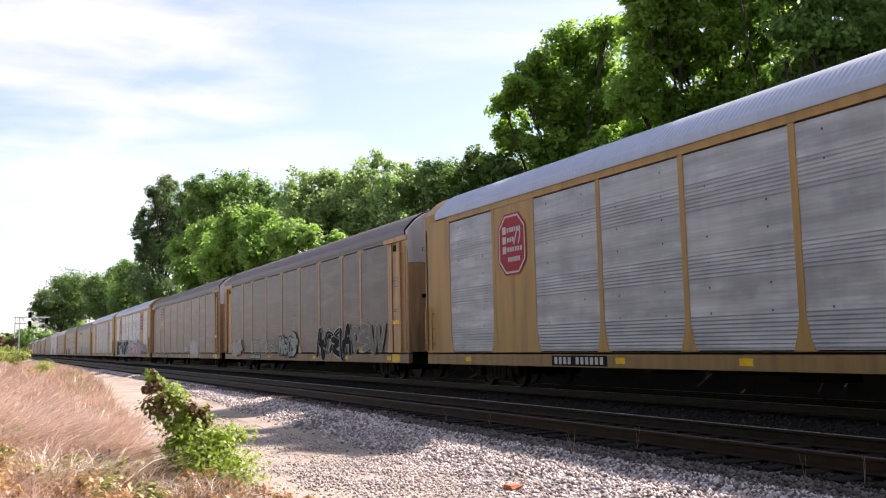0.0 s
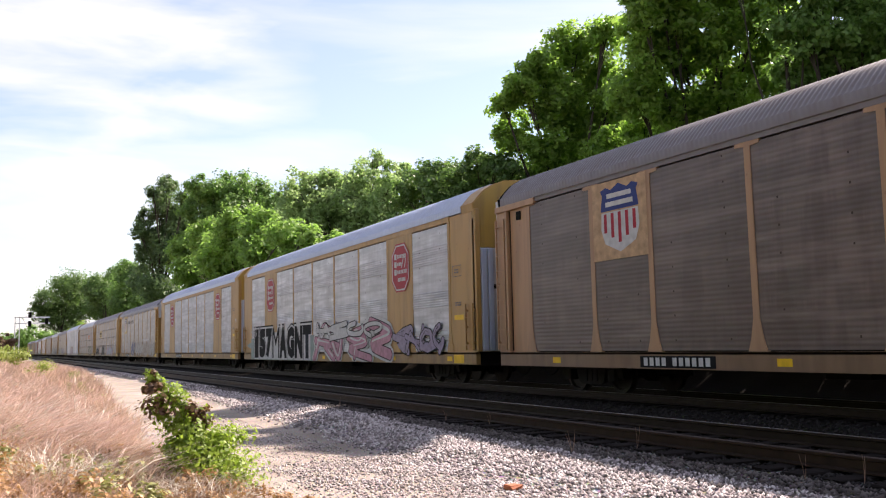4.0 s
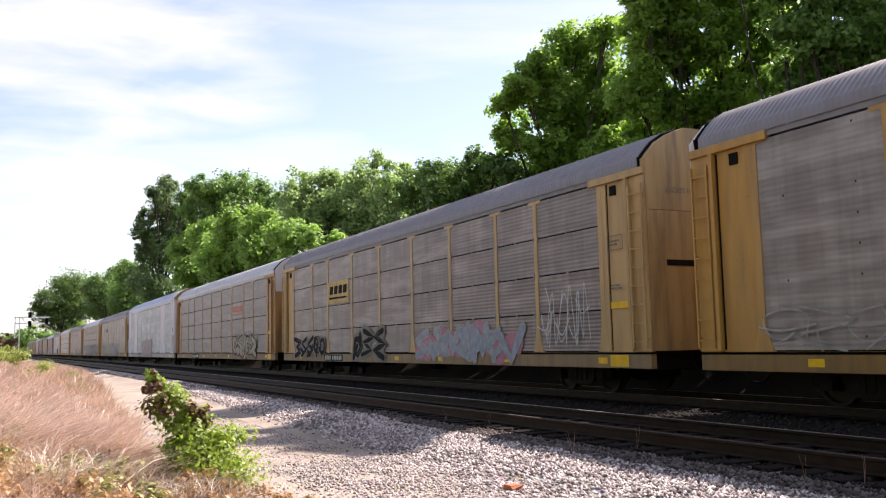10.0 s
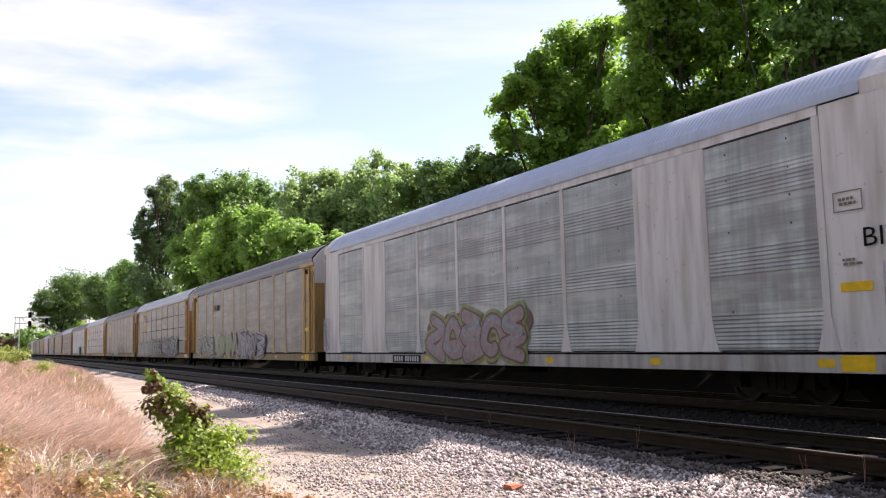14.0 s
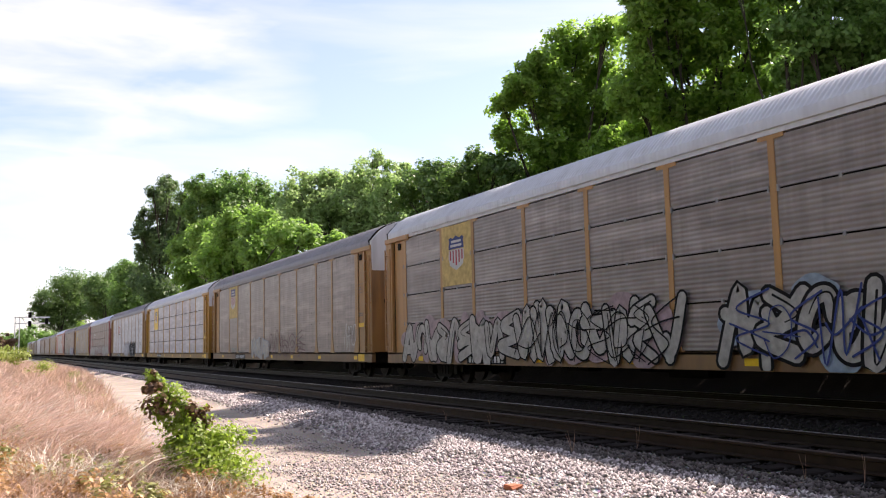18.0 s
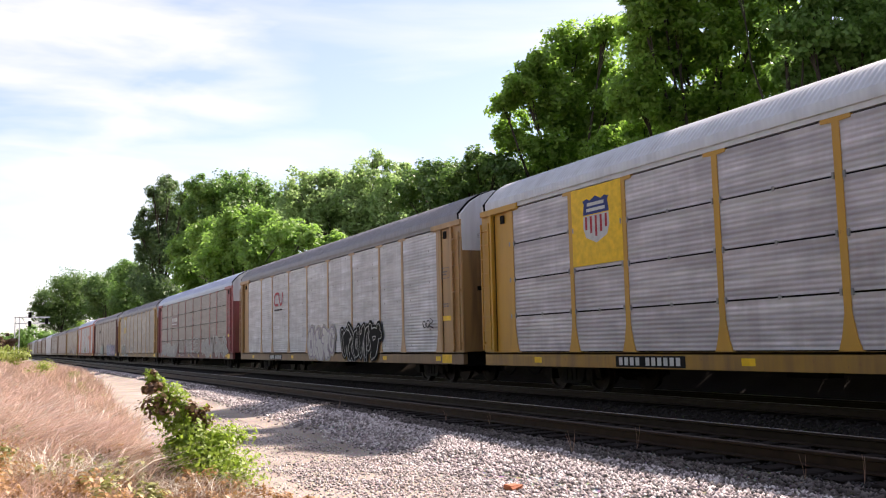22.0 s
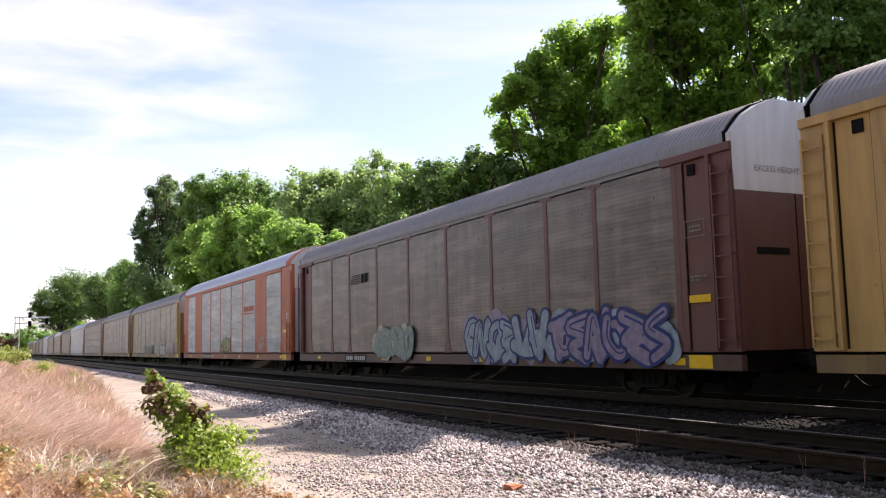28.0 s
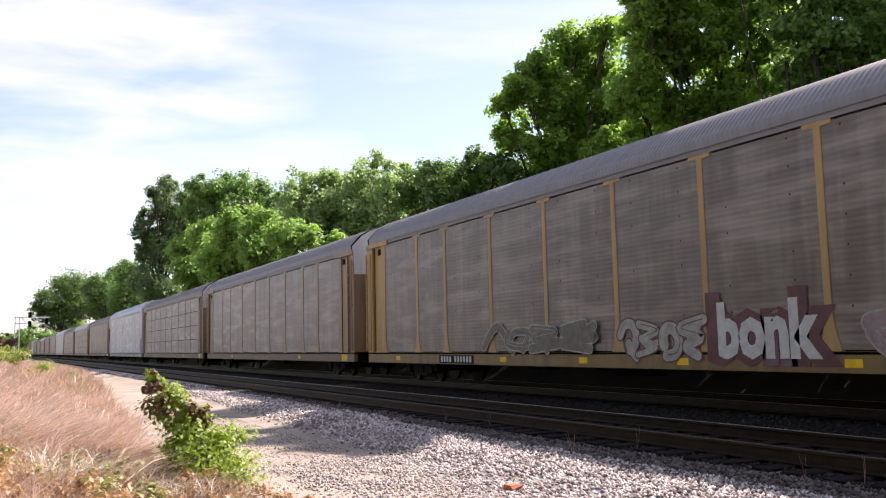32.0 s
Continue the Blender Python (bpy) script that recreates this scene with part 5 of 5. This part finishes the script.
LEAF_RED = foliage("leaf_red", (0.055, 0.020, 0.018), (0.20, 0.11, 0.05), 0.3)
LEAF_GOLD = foliage("leaf_gold", (0.16, 0.07, 0.03), (0.46, 0.26, 0.11), 0.25)
LEAF_LEMON = foliage("leaf_lemon", (0.16, 0.20, 0.03), (0.38, 0.42, 0.10), 0.35)
LEAF_OLIVE = foliage("leaf_olive", (0.14, 0.15, 0.04), (0.36, 0.34, 0.12), 0.3)
STRAW = foliage("straw", (0.17, 0.085, 0.066), (0.72, 0.49, 0.41), 0.25)
STRAW_BROWN = foliage("straw_brown", (0.10, 0.055, 0.04), (0.36, 0.22, 0.16), 0.2)
STRAW_PALE = foliage("straw_pale", (0.42, 0.34, 0.27), (0.7, 0.62, 0.53), 0.2)

def thick(lobes, back=3.0):
    """The lobes that front the track, with deeper ones behind and lower ones under them."""
    out = list(lobes)
    for x, y, z, r, h in lobes:
        out.append((x + back, y + 0.5 * r, z - 0.35 * h, r * 0.9, h * 0.9))
        out.append((x + back * .5, y, z - 1.5 * h, r, h))
    return out


def build_woods():
    side = "trees along the far side of the track"
    build_tree("tree", "tall dark green broadleaf tree behind the train", [
        (23.3, 36.9, 14.1, 1.08, 1.08), (23.0, 38.4, 13.5, 0.87, 0.87), (24.0, 39.3, 12.1, 1.13, 1.13), (24.4, 36.8, 15.3, 1.21, 1.09),
        (26.5, 36.9, 16.6, 1.42, 1.06), (26.9, 34.8, 16.5, 1.02, 0.85), (25.4, 37.1, 13.4, 1.60, 1.46), (27.8, 37.0, 15.0, 1.49, 1.49),
        (24.6, 37.2, 11.0, 1.44, 0.92), (27.2, 37.0, 12.3, 1.62, 1.33), (27.6, 34.8, 13.0, 1.42, 1.71), (25.9, 37.3, 10.3, 1.75, 1.17)],
        LEAF_DARK, 46000, 0.125, 1, group=side, clump=0.27, fill=0.12, face=0.5)
    build_tree("tree", "tall dark broadleaf tree towering over the track", [
        (26.0, 33.4, 10.3, 1.21, 0.94), (26.0, 31.2, 10.6, 1.16, 0.83), (26.0, 29.1, 10.7, 1.11, 0.79), (26.0, 27.2, 10.7, 1.06, 0.75), (26.0, 25.2, 10.7, 1.01, 0.67), (26.0, 23.2, 10.7, 0.96, 0.64),
        (22.4, 26.7, 14.2, 0.94, 1.12), (24.1, 26.7, 14.5, 1.38, 1.26), (23.9, 28.0, 13.1, 1.29, 1.18), (22.7, 27.4, 11.0, 1.14, 1.14),
        (24.9, 27.1, 12.6, 1.16, 0.93), (25.3, 25.3, 13.2, 1.23, 1.12), (24.3, 27.1, 10.7, 1.26, 0.92), (26.9, 26.6, 11.9, 1.06, 0.94),
        (26.9, 24.9, 14.0, 1.36, 1.25), (28.2, 25.4, 12.5, 1.40, 1.16), (22.9, 26.2, 16.0, 1.57, 1.35), (26.2, 25.6, 15.8, 1.84, 1.26),
        (26.3, 27.1, 10.8, 1.41, 0.94)],
        LEAF_DARK, 58000, 0.12, 2, group=side, clump=0.27, fill=0.12, face=0.5)
    build_tree("tree", "dense tall tree whose crown shades the path", [
        (23.5, 19.5, 16.7, 1.35, 0.95), (23.5, 17.8, 16.9, 1.0, 0.8), (23.5, 21.2, 15.9, 1.35, 0.95), (23.5, 22.5, 14.8, 1.1, 0.8)],
        LEAF_DARK, 26000, 0.16, 13, 0.45, group=side, clump=0.22, fill=0.15)
    build_tree("tree", "dark broadleaf tree close behind the train", [
        (25.5, 21.3, 10.1, 0.90, 0.60), (25.5, 20.0, 10.1, 0.86, 0.58), (25.5, 18.8, 10.3, 0.83, 0.56), (25.5, 17.7, 10.2, 0.81, 0.54),
        (22.7, 19.2, 11.2, 0.99, 0.99), (24.3, 19.3, 10.6, 1.11, 0.83), (24.2, 20.2, 10.2, 1.14, 0.76), (24.8, 18.6, 11.0, 1.01, 0.73),
        (24.9, 19.2, 12.3, 0.94, 0.84), (25.5, 17.8, 11.3, 1.08, 0.90), (23.2, 19.5, 13.1, 1.48, 1.11), (26.3, 18.7, 13.3, 1.52, 1.14)],
        LEAF_MID, 30000, 0.11, 3, group=side, clump=0.27, fill=0.12, face=0.5)
    build_tree("tree", "low dark green tree between taller ones", thick([
        (23.0, 49.3, 11.2, 1.27, 0.85), (23.0, 46.1, 11.1, 1.20, 0.94), (23.0, 50.6, 10.5, 0.86, 0.65), (23.0, 44.4, 10.0, 1.46, 0.71),
        (23.0, 41.0, 10.9, 0.98, 0.85), (23.0, 39.2, 10.2, 0.94, 1.00), (23.0, 37.8, 9.8, 0.80, 0.63), (23.0, 42.3, 10.2, 1.25, 0.81)], 2.5),
        LEAF_LOW, 42000, 0.12, 4, group=side, clump=0.27, fill=0.3, face=0.7)
    build_tree("tree", "pale green airy tree with an uneven top", thick([
        (24.2, 78.6, 15.3, 1.57, 1.47), (25.9, 79.8, 16.8, 1.61, 1.29), (28.8, 80.6, 17.0, 1.98, 1.32), (30.1, 76.5, 16.6, 1.59, 1.81),
        (32.2, 77.5, 18.6, 1.31, 1.41), (32.1, 74.5, 15.9, 1.15, 1.57), (29.1, 78.4, 14.5, 2.69, 1.72), (26.9, 81.8, 14.6, 2.64, 1.65),
        (31.2, 76.3, 14.2, 2.39, 1.59)]),
        LEAF_PALE, 70000, 0.15, 5, group=side, clump=0.25, fill=0.15, face=0.5)
    build_tree("tree", "full mid-green tree behind brighter bushes", thick([
        (20.4, 99.1, 19.0, 1.90, 1.77), (23.5, 100.3, 19.4, 2.72, 2.08), (26.8, 101.4, 18.8, 2.13, 1.99), (22.7, 99.6, 16.7, 3.08, 2.31),
        (20.0, 103.6, 17.8, 1.71, 2.23), (27.0, 96.1, 16.7, 1.52, 1.65)]),
        LEAF_MID, 56000, 0.19, 7, group=side, clump=0.25, fill=0.3, face=0.7)
    build_tree("tree", "dark old tree with bare limbs showing", [
        (25.8, 162.8, 26.9, 2.64, 2.64), (27.4, 162.4, 23.9, 2.84, 2.84), (24.8, 164.0, 21.4, 2.84, 2.84), (28.6, 161.6, 25.9, 2.03, 2.64),
        (23.3, 156.8, 27.9, 1.75, 1.95), (26.4, 159.3, 30.0, 2.60, 1.80), (23.3, 165.6, 25.2, 1.84, 2.25), (21.7, 160.5, 21.4, 1.78, 1.97),
        (23.6, 164.2, 18.3, 2.63, 3.03), (28.4, 154.3, 27.3, 1.95, 2.53), (25.8, 160.9, 19.1, 3.60, 3.99), (22.9, 167.2, 13.5, 2.66, 3.48),
        (24.8, 160.1, 12.0, 3.95, 2.96), (29.7, 160.8, 21.2, 3.44, 4.04)],
        LEAF_OLD, 50000, 0.21, 8, group=side, clump=0.26, fill=0.15, face=0.6)
    build_tree("tree", "bright green sunlit tree beside the train", thick([
        (18.3, 99.1, 12.0, 1.99, 1.62), (18.3, 87.4, 12.2, 1.89, 1.56), (18.3, 78.0, 12.1, 1.81, 1.41), (18.3, 69.3, 10.9, 1.63, 1.36),
        (18.3, 61.5, 9.5, 1.38, 1.06), (18.3, 56.3, 8.7, 0.90, 0.75), (18.3, 95.9, 9.5, 2.17, 1.56), (18.3, 81.3, 9.6, 2.34, 1.66),
        (18.3, 68.5, 9.0, 1.78, 1.16)], 2.0),
        LEAF_BRIGHT, 70000, 0.17, 9, group=side, clump=0.27, fill=0.3, face=0.7)
    build_tree("tree", "distant dark green tree in the line beside the track", [
        (34.7, 521.1, 37.4, 11.09, 6.78), (24.5, 540.6, 29.2, 8.84, 8.21), (45.3, 543.3, 30.9, 12.93, 9.70), (18.8, 537.4, 24.3, 4.99, 4.99),
        (32.2, 544.4, 21.4, 14.38, 7.67)],
        LEAF_LOW, 30000, 0.55, 20, group=side, clump=0.3, fill=0.3)
    build_tree("tree", "distant rounded tree beside the far cars", [
        (22.5, 238.3, 16.9, 3.71, 3.14), (26.9, 242.0, 18.9, 3.80, 3.22), (25.7, 249.4, 13.4, 5.24, 3.59)],
        LEAF_LOW, 24000, 0.32, 21, group=side, clump=0.3, fill=0.3)
    build_tree("tree", "sunlit green tree beside the far cars", [
        (23.5, 189.6, 16.8, 2.54, 3.00), (25.0, 194.5, 11.9, 4.02, 3.55), (23.4, 200.1, 13.4, 2.66, 3.15)],
        LEAF_MID, 24000, 0.26, 22, group=side, clump=0.3, fill=0.3)
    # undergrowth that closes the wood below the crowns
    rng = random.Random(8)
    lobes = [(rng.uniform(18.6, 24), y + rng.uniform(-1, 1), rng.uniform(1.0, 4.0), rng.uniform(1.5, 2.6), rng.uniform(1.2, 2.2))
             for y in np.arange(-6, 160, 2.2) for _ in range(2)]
    # Front row added above the view under the cars, to shade the ground.
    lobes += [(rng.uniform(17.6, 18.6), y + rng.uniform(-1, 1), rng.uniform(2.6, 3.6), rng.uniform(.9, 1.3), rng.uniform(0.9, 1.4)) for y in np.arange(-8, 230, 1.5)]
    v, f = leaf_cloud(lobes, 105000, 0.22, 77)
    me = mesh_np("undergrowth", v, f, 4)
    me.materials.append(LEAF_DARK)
    tagged(new("undergrowth", me), "dense undergrowth at the edge of the wood, partly added to shade the ground", "undergrowth", kind="stuff")
    # Added leaves, hidden behind the cars, keep sun off the ground under them.
    lobes = [(rng.uniform(21.5, 27.0), y + rng.uniform(-1, 1), rng.uniform(4.5, 6.8), rng.uniform(1.5, 2.2), rng.uniform(1.2, 1.5)) for y in np.arange(-8, 62, 0.8)]
    v, f = leaf_cloud(lobes, 80000, 0.18, 80)
    me = mesh_np("understorey", v, f, 4)
    me.materials.append(LEAF_LOW)
    tagged(new("understorey", me), "leaf mass added behind the train to block sun from the ground", "undergrowth", kind="stuff")
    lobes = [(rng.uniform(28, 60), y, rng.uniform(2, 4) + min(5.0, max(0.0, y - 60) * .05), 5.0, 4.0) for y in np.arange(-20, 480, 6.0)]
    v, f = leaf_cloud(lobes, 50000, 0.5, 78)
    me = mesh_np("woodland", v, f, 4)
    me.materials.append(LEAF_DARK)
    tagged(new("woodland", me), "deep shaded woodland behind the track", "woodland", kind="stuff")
    # beyond the end of the straight, and beside the path
    build_tree("tree", "small distant tree with reddish green leaves", [(1.0, 150.0, 3.0, 1.4, 1.6), (0.2, 152.0, 2.0, 1.6, 1.6)], LEAF_RED, 3000, 0.2, 40)
    build_tree("tree", "far green tree past the signal bridge", [(14.0, 460.0, 7.0, 8.0, 7.0), (8.0, 480.0, 5.0, 8.0, 5.0)], LEAF_MID, 5000, 0.8, 41)
    build_tree("tree", "far green tree at the end of the straight", [(2.0, 500.0, 4.0, 9.0, 5.0), (-12.0, 480.0, 4.0, 9.0, 6.0)], LEAF_MID, 5000, 0.8, 42)


build_woods()


def build_unseen_woods():
    """Unseen wood added behind the camera, to cut skylight on the train's near side."""
    rng = random.Random(18)
    lobes = [(rng.uniform(-32, -17), y + rng.uniform(-3, 3), rng.uniform(3, 11), 5.0, 5.0) for y in np.arange(-70, 60, 4.0) for _ in range(3)]
    lobes += [(x, rng.uniform(-60, -45), rng.uniform(3, 10), 5.0, 5.0) for x in np.arange(-30, 8, 5.0) for _ in range(2)]
    v, f = leaf_cloud(lobes, 60000, 0.6, 79)
    me = mesh_np("woodland", v, f, 4)
    me.materials.append(LEAF_DARK)
    tagged(new("woodland", me), "unseen woodland across the path, added to hold back skylight", "woodland", kind="stuff")


build_unseen_woods()


# ---- plants beside the path ----
def blades(areas, seed):
    """Bent grass blades: rows of (x from the path's edge lo, hi, y lo, hi, count, height, width, lean)."""
    rng = np.random.default_rng(seed)
    vs, fs, base = [], [], 0
    for a0, a1, y0, y1, n, height, width, lean in areas:
        k = max(3, n // 45)
        cy, ca = rng.uniform(y0, y1, k), rng.uniform(a0, a1, k)
        pick = rng.integers(0, k, n)
        y = cy[pick] + rng.normal(0, 0.16, n)
        x = np.array([path_edge(v) for v in y]) + ca[pick] + rng.normal(0, 0.16, n)
        z = np.array([ground_z(p, q) for p, q in zip(x, y)]) - 0.02
        h = height * rng.uniform(0.55, 1.2, n)
        ang = rng.uniform(0, 6.28, k)[pick] + rng.normal(0, 0.55, n)
        bend = lean * rng.uniform(0.2, 1.3, n) * h
        dx, dy = np.cos(ang) * bend + 0.12 * h, np.sin(ang) * bend
        wa = rng.uniform(0, 6.28, n)
        wx, wy = np.cos(wa) * width, np.sin(wa) * width
        def lv(t, k):
            return np.stack([x + dx * t * t + wx * k, y + dy * t * t + wy * k, z + h * t * (1 - 0.25 * t * lean)], -1)
        pos = np.stack([lv(0, 1), lv(0, -1), lv(.55, .8), lv(.55, -.8), lv(1, 0)], 1)
        vs.append(pos.reshape(-1, 3))
        tri = np.array([(0, 1, 2), (1, 3, 2), (2, 3, 4)])
        fs.append((tri[None] + base + 5 * np.arange(n)[:, None, None]).reshape(-1, 3))
        base += 5 * n
    return np.concatenate(vs), np.concatenate(fs)


def build_plants():
    v, f = blades(((-6.0, -0.55, 10.6, 17.0, 21000, 0.66, 0.0085, 1.25), (-5.0, -0.9, 7.0, 10.6, 6000, 0.38, 0.0048, 1.0), (-7.0, -0.3, 16.0, 30.0, 15000, 0.58, 0.012, 0.9),
                   (-8.0, -0.2, 30.0, 75.0, 12000, 0.6, 0.016, 0.5)), 5)
    me = mesh_np("dry_grass", v, f, 3)
    me.materials.append(STRAW)
    tagged(new("dry_grass", me), "tall dry pinkish grass on the bank", "grass", kind="stuff")
    v, f = blades(((-0.75, 0.25, 9.4, 11.6, 900, 0.5, 0.004, 1.5), (-4.5, -0.8, 9.0, 15.0, 2600, 0.75, 0.006, 1.7), (-6.0, -0.8, 14.0, 24.0, 900, 0.8, 0.009, 1.1)), 6)
    me = mesh_np("bleached_stalks", v, f, 3)
    me.materials.append(STRAW_PALE)
    tagged(new("bleached_stalks", me), "bleached bent grass stalks", "grass", kind="stuff")
    v, f = blades(((-6.0, -0.5, 8.5, 17.0, 9000, 0.42, 0.005, 1.2), (-0.9, 0.25, 8.8, 12.2, 5000, 0.40, 0.004, 1.4), (-7.0, -0.3, 17.0, 32.0, 4000, 0.4, 0.009, 1.0)), 9)
    me = mesh_np("brown_grass", v, f, 3)
    me.materials.append(STRAW_BROWN)
    tagged(new("brown_grass", me), "brown withered grass tangled among taller stalks", "grass", kind="stuff")
    rng = random.Random(3)

    def low_cover(name, label, spots, mat, count, size, seed):
        lobes = [(x, y, ground_z(x, y) + h * .5, r, h * .6) for x, y, r, h in spots]
        v, f = leaf_cloud(lobes, count, size, seed, 0.22, 0.2)
        me = mesh_np(name, v, f, 4)
        me.materials.append(mat)
        tagged(new(name, me), label, "ground cover", kind="stuff")
    low_cover("golden_weeds", "low orange-yellow flowering weeds at the path's edge",
              [(rng.uniform(-1.2, 2.3), rng.uniform(7.8, 12.4), rng.uniform(.2, .42), rng.uniform(.15, .38)) for _ in range(60)] + [(2.55, 9.5, .22, .16), (2.8, 9.7, .2, .1), (2.2, 9.3, .25, .2), (3.0, 9.3, .15, .08)], LEAF_GOLD, 15000, 0.026, 51)
    low_cover("olive_weeds", "low olive green weeds among the dry grass",
              [(rng.uniform(-1.2, 1.6), rng.uniform(8.0, 13), rng.uniform(.15, .35), rng.uniform(.2, .45)) for _ in range(30)] +
              [(path_edge(y) - rng.uniform(.2, 1.5), y, rng.uniform(.3, .6), rng.uniform(.25, .45)) for y in np.arange(28, 60, 2.5)], LEAF_OLIVE, 9000, 0.03, 52)
    shrub = build_tree("shrub", "leafy green shrub with reddish tips by the path", [
        (1.69, 11.20, 0.86, 0.11, 0.20), (1.78, 11.20, 0.66, 0.18, 0.20), (1.95, 11.15, 0.48, 0.22, 0.24), (2.12, 11.15, 0.26, 0.28, 0.26),
        (2.64, 11.20, 0.16, 0.22, 0.05), (2.28, 11.05, 0.02, 0.32, 0.26), (2.46, 10.95, -0.28, 0.34, 0.24), (2.14, 11.10, -0.12, 0.30, 0.28), (2.36, 10.9, -0.1, 0.34, 0.2), (2.44, 11.05, 0.12, 0.2, 0.14)],
        LEAF_SHRUB, 9500, 0.029, 61, clump=0.42, fill=0.05, face=0.6)
    v, f = leaf_cloud([(-.52, .05, 1.30, .09, .18), (-.48, .0, 1.06, .2, .10), (-.02, .0, .98, .12, .08), (.06, .0, .84, .10, .08)], 85, 0.034, 62, 0.45, 0.1)
    me = mesh_np("red_foliage", v, f, 4)
    link_part("red_foliage", me, LEAF_RED, shrub, "dark reddish young leaves")
    build_tree("shrub", "yellow-green shrub at the bend of the path", [(0.45, 34.0, 1.15, .42, .26), (0.85, 34.0, 1.15, .22, .16), (0.10, 34.0, 1.35, .24, .22),
               (1.3, 34.0, .78, .4, .12), (-.3, 33.5, 1.1, .5, .3)], LEAF_LEMON, 3600, 0.034, 63, clump=0.4, fill=0.2)
    # single dead weeds in the ballast
    for k, (x, y) in enumerate(((8.1, 27.6), (7.6, 15.1), (7.9, 14.0), (7.75, 9.7), (7.4, 6.6), (7.65, 6.1), (6.9, 10.0), (7.2, 20.0), (6.9, 24.0))):
        bm = bmesh.new()
        z = ground_z(x, y)
        rr = random.Random(k)
        for _ in range(rr.randint(2, 4)):
            t = Vector((rr.uniform(-.08, .08), rr.uniform(-.08, .08), rr.uniform(.18, .36)))
            tube(bm, [Vector((0, 0, 0)), t * .55 + Vector((.01, 0, 0)), t], [.003, .0025, .0015], 4)
        weed = tagged(new("dead_weed", finish(bm, "dead_weed")), "thin dried weed standing in the ballast", "weed", "dried weeds in the ballast")
        weed.data.materials.append(STRAW_BROWN)
        weed.location = (x, y, z)


build_plants()


# ---- small things ----
def build_signal():
    steel = plain("signal_steel", (0.80, 0.80, 0.80), 0.6, 0.0)
    s = tagged(new("signal_bridge"), "grey lattice cantilever signal over the near track", "railway signal")
    y = 192.0
    s.location = (2.9, y, -0.3)
    for dx in (0.0, 0.8):
        for dy in (-.4, .4):
            bm = bmesh.new()
            box(bm, dx - .08, dx + .08, dy - .08, dy + .08, 0, 8.6)
            part("leg", bm, steel, s)
    for z in (7.3, 8.5):
        for dy in (-.4, .4):
            bm = bmesh.new()
            box(bm, -.1, 6.2, dy - .08, dy + .08, z - .09, z + .09)
            part("chord", bm, steel, s)
    for k in range(6):
        for dy in (-.4, .4):
            bm = bmesh.new()
            a, b = Vector((k * 1.0, dy, 7.3)), Vector((k + 1.0, dy, 8.5))
            if k % 2:
                a.z, b.z = b.z, a.z
            tube(bm, [a, b], [.05, .05], 5)
            part("brace", bm, steel, s)
    for k in range(7):
        bm = bmesh.new()
        a, b = Vector((0, -.4, k * 1.05 + .2)), Vector((.8, -.4, k * 1.05 + 1.2))
        tube(bm, [a, b], [.04, .04], 5)
        part("brace", bm, steel, s)
    for dx, dz in ((2.6, 8.9), (2.6, 7.2), (5.6, 7.7)):
        bm = bmesh.new()
        box(bm, dx - .3, dx + .3, -.75, -.5, dz - .55, dz + .55)
        rounded(bm, .05)
        head = part("signal_head", bm, BLACK, s, "black signal head with round backing")
        bm = bmesh.new()
        for zz in (-.3, 0, .3):
            tube(bm, [Vector((dx, -.74, dz + zz)), Vector((dx, -.95, dz + zz))], [.11, .12], 10)
        part("hood", bm, BLACK, head)


build_signal()


def build_litter():
    rust = plain("rusty_scrap", (0.36, 0.13, 0.07), 0.8)
    bm = bmesh.new()
    box(bm, -.1, .1, -.06, .06, 0, .05)
    rounded(bm, .012)
    for v in bm.verts:
        v.co += Vector((random.uniform(-.02, .02), random.uniform(-.02, .02), random.uniform(-.01, .015)))
    ob = tagged(new("brick_fragment", finish(bm)), "broken orange-red brick piece on the gravel", "debris")
    ob.data.materials.append(rust)
    ob.matrix_basis = pose(5.28, 8.85, ground_z(5.28, 8.85) + .005, 0, 0, 25)


build_litter()


def build_stalk():
    bm = bmesh.new()
    a, b = Vector((1.0, 9.75, -0.3)), Vector((1.72, 10.3, 0.08))
    mid = a.lerp(b, 0.5) + Vector((0, 0, 0.08))
    tube(bm, [a, a.lerp(mid, .5) + Vector((0, 0, .03)), mid, mid.lerp(b, .5) + Vector((0, 0, .03)), b], [.009, .008, .007, .006, .003], 6)
    ob = tagged(new("dead_stalk", finish(bm, "dead_stalk")), "long bleached bent stalk leaning over the weeds", "weed")
    ob.data.materials.append(STRAW_PALE)


build_stalk()


# ---- movement ----
def motions():
    # every wheelset rolls at the train's pace: one turn of keys that all of them share
    lead = WHEELSETS[0]
    roll = [(k / FPS, pose(0, 0, 0.425, math.degrees(travelled(k / FPS) / 0.425), 0, 0)) for k in range(32 * FPS + 1)]
    walk(lead, roll)
    for w in WHEELSETS[1:]:
        w.rotation_mode = "QUATERNION"
        keys = w.animation_data_create()
        keys.action = lead.animation_data.action
        keys.action_slot = lead.animation_data.action_slot
    steps = [0.0, 1.0, 2.0, 3.0] + [4.0 + 2.0 * k for k in range(15)]
    for n, car in CARS:
        walk(car, [(t, pose(TRAIN_X, n * CAR_PITCH + SLACK.get(n, 0.0) - 13.3 - travelled(t), 0.0)) for t in steps])


motions()
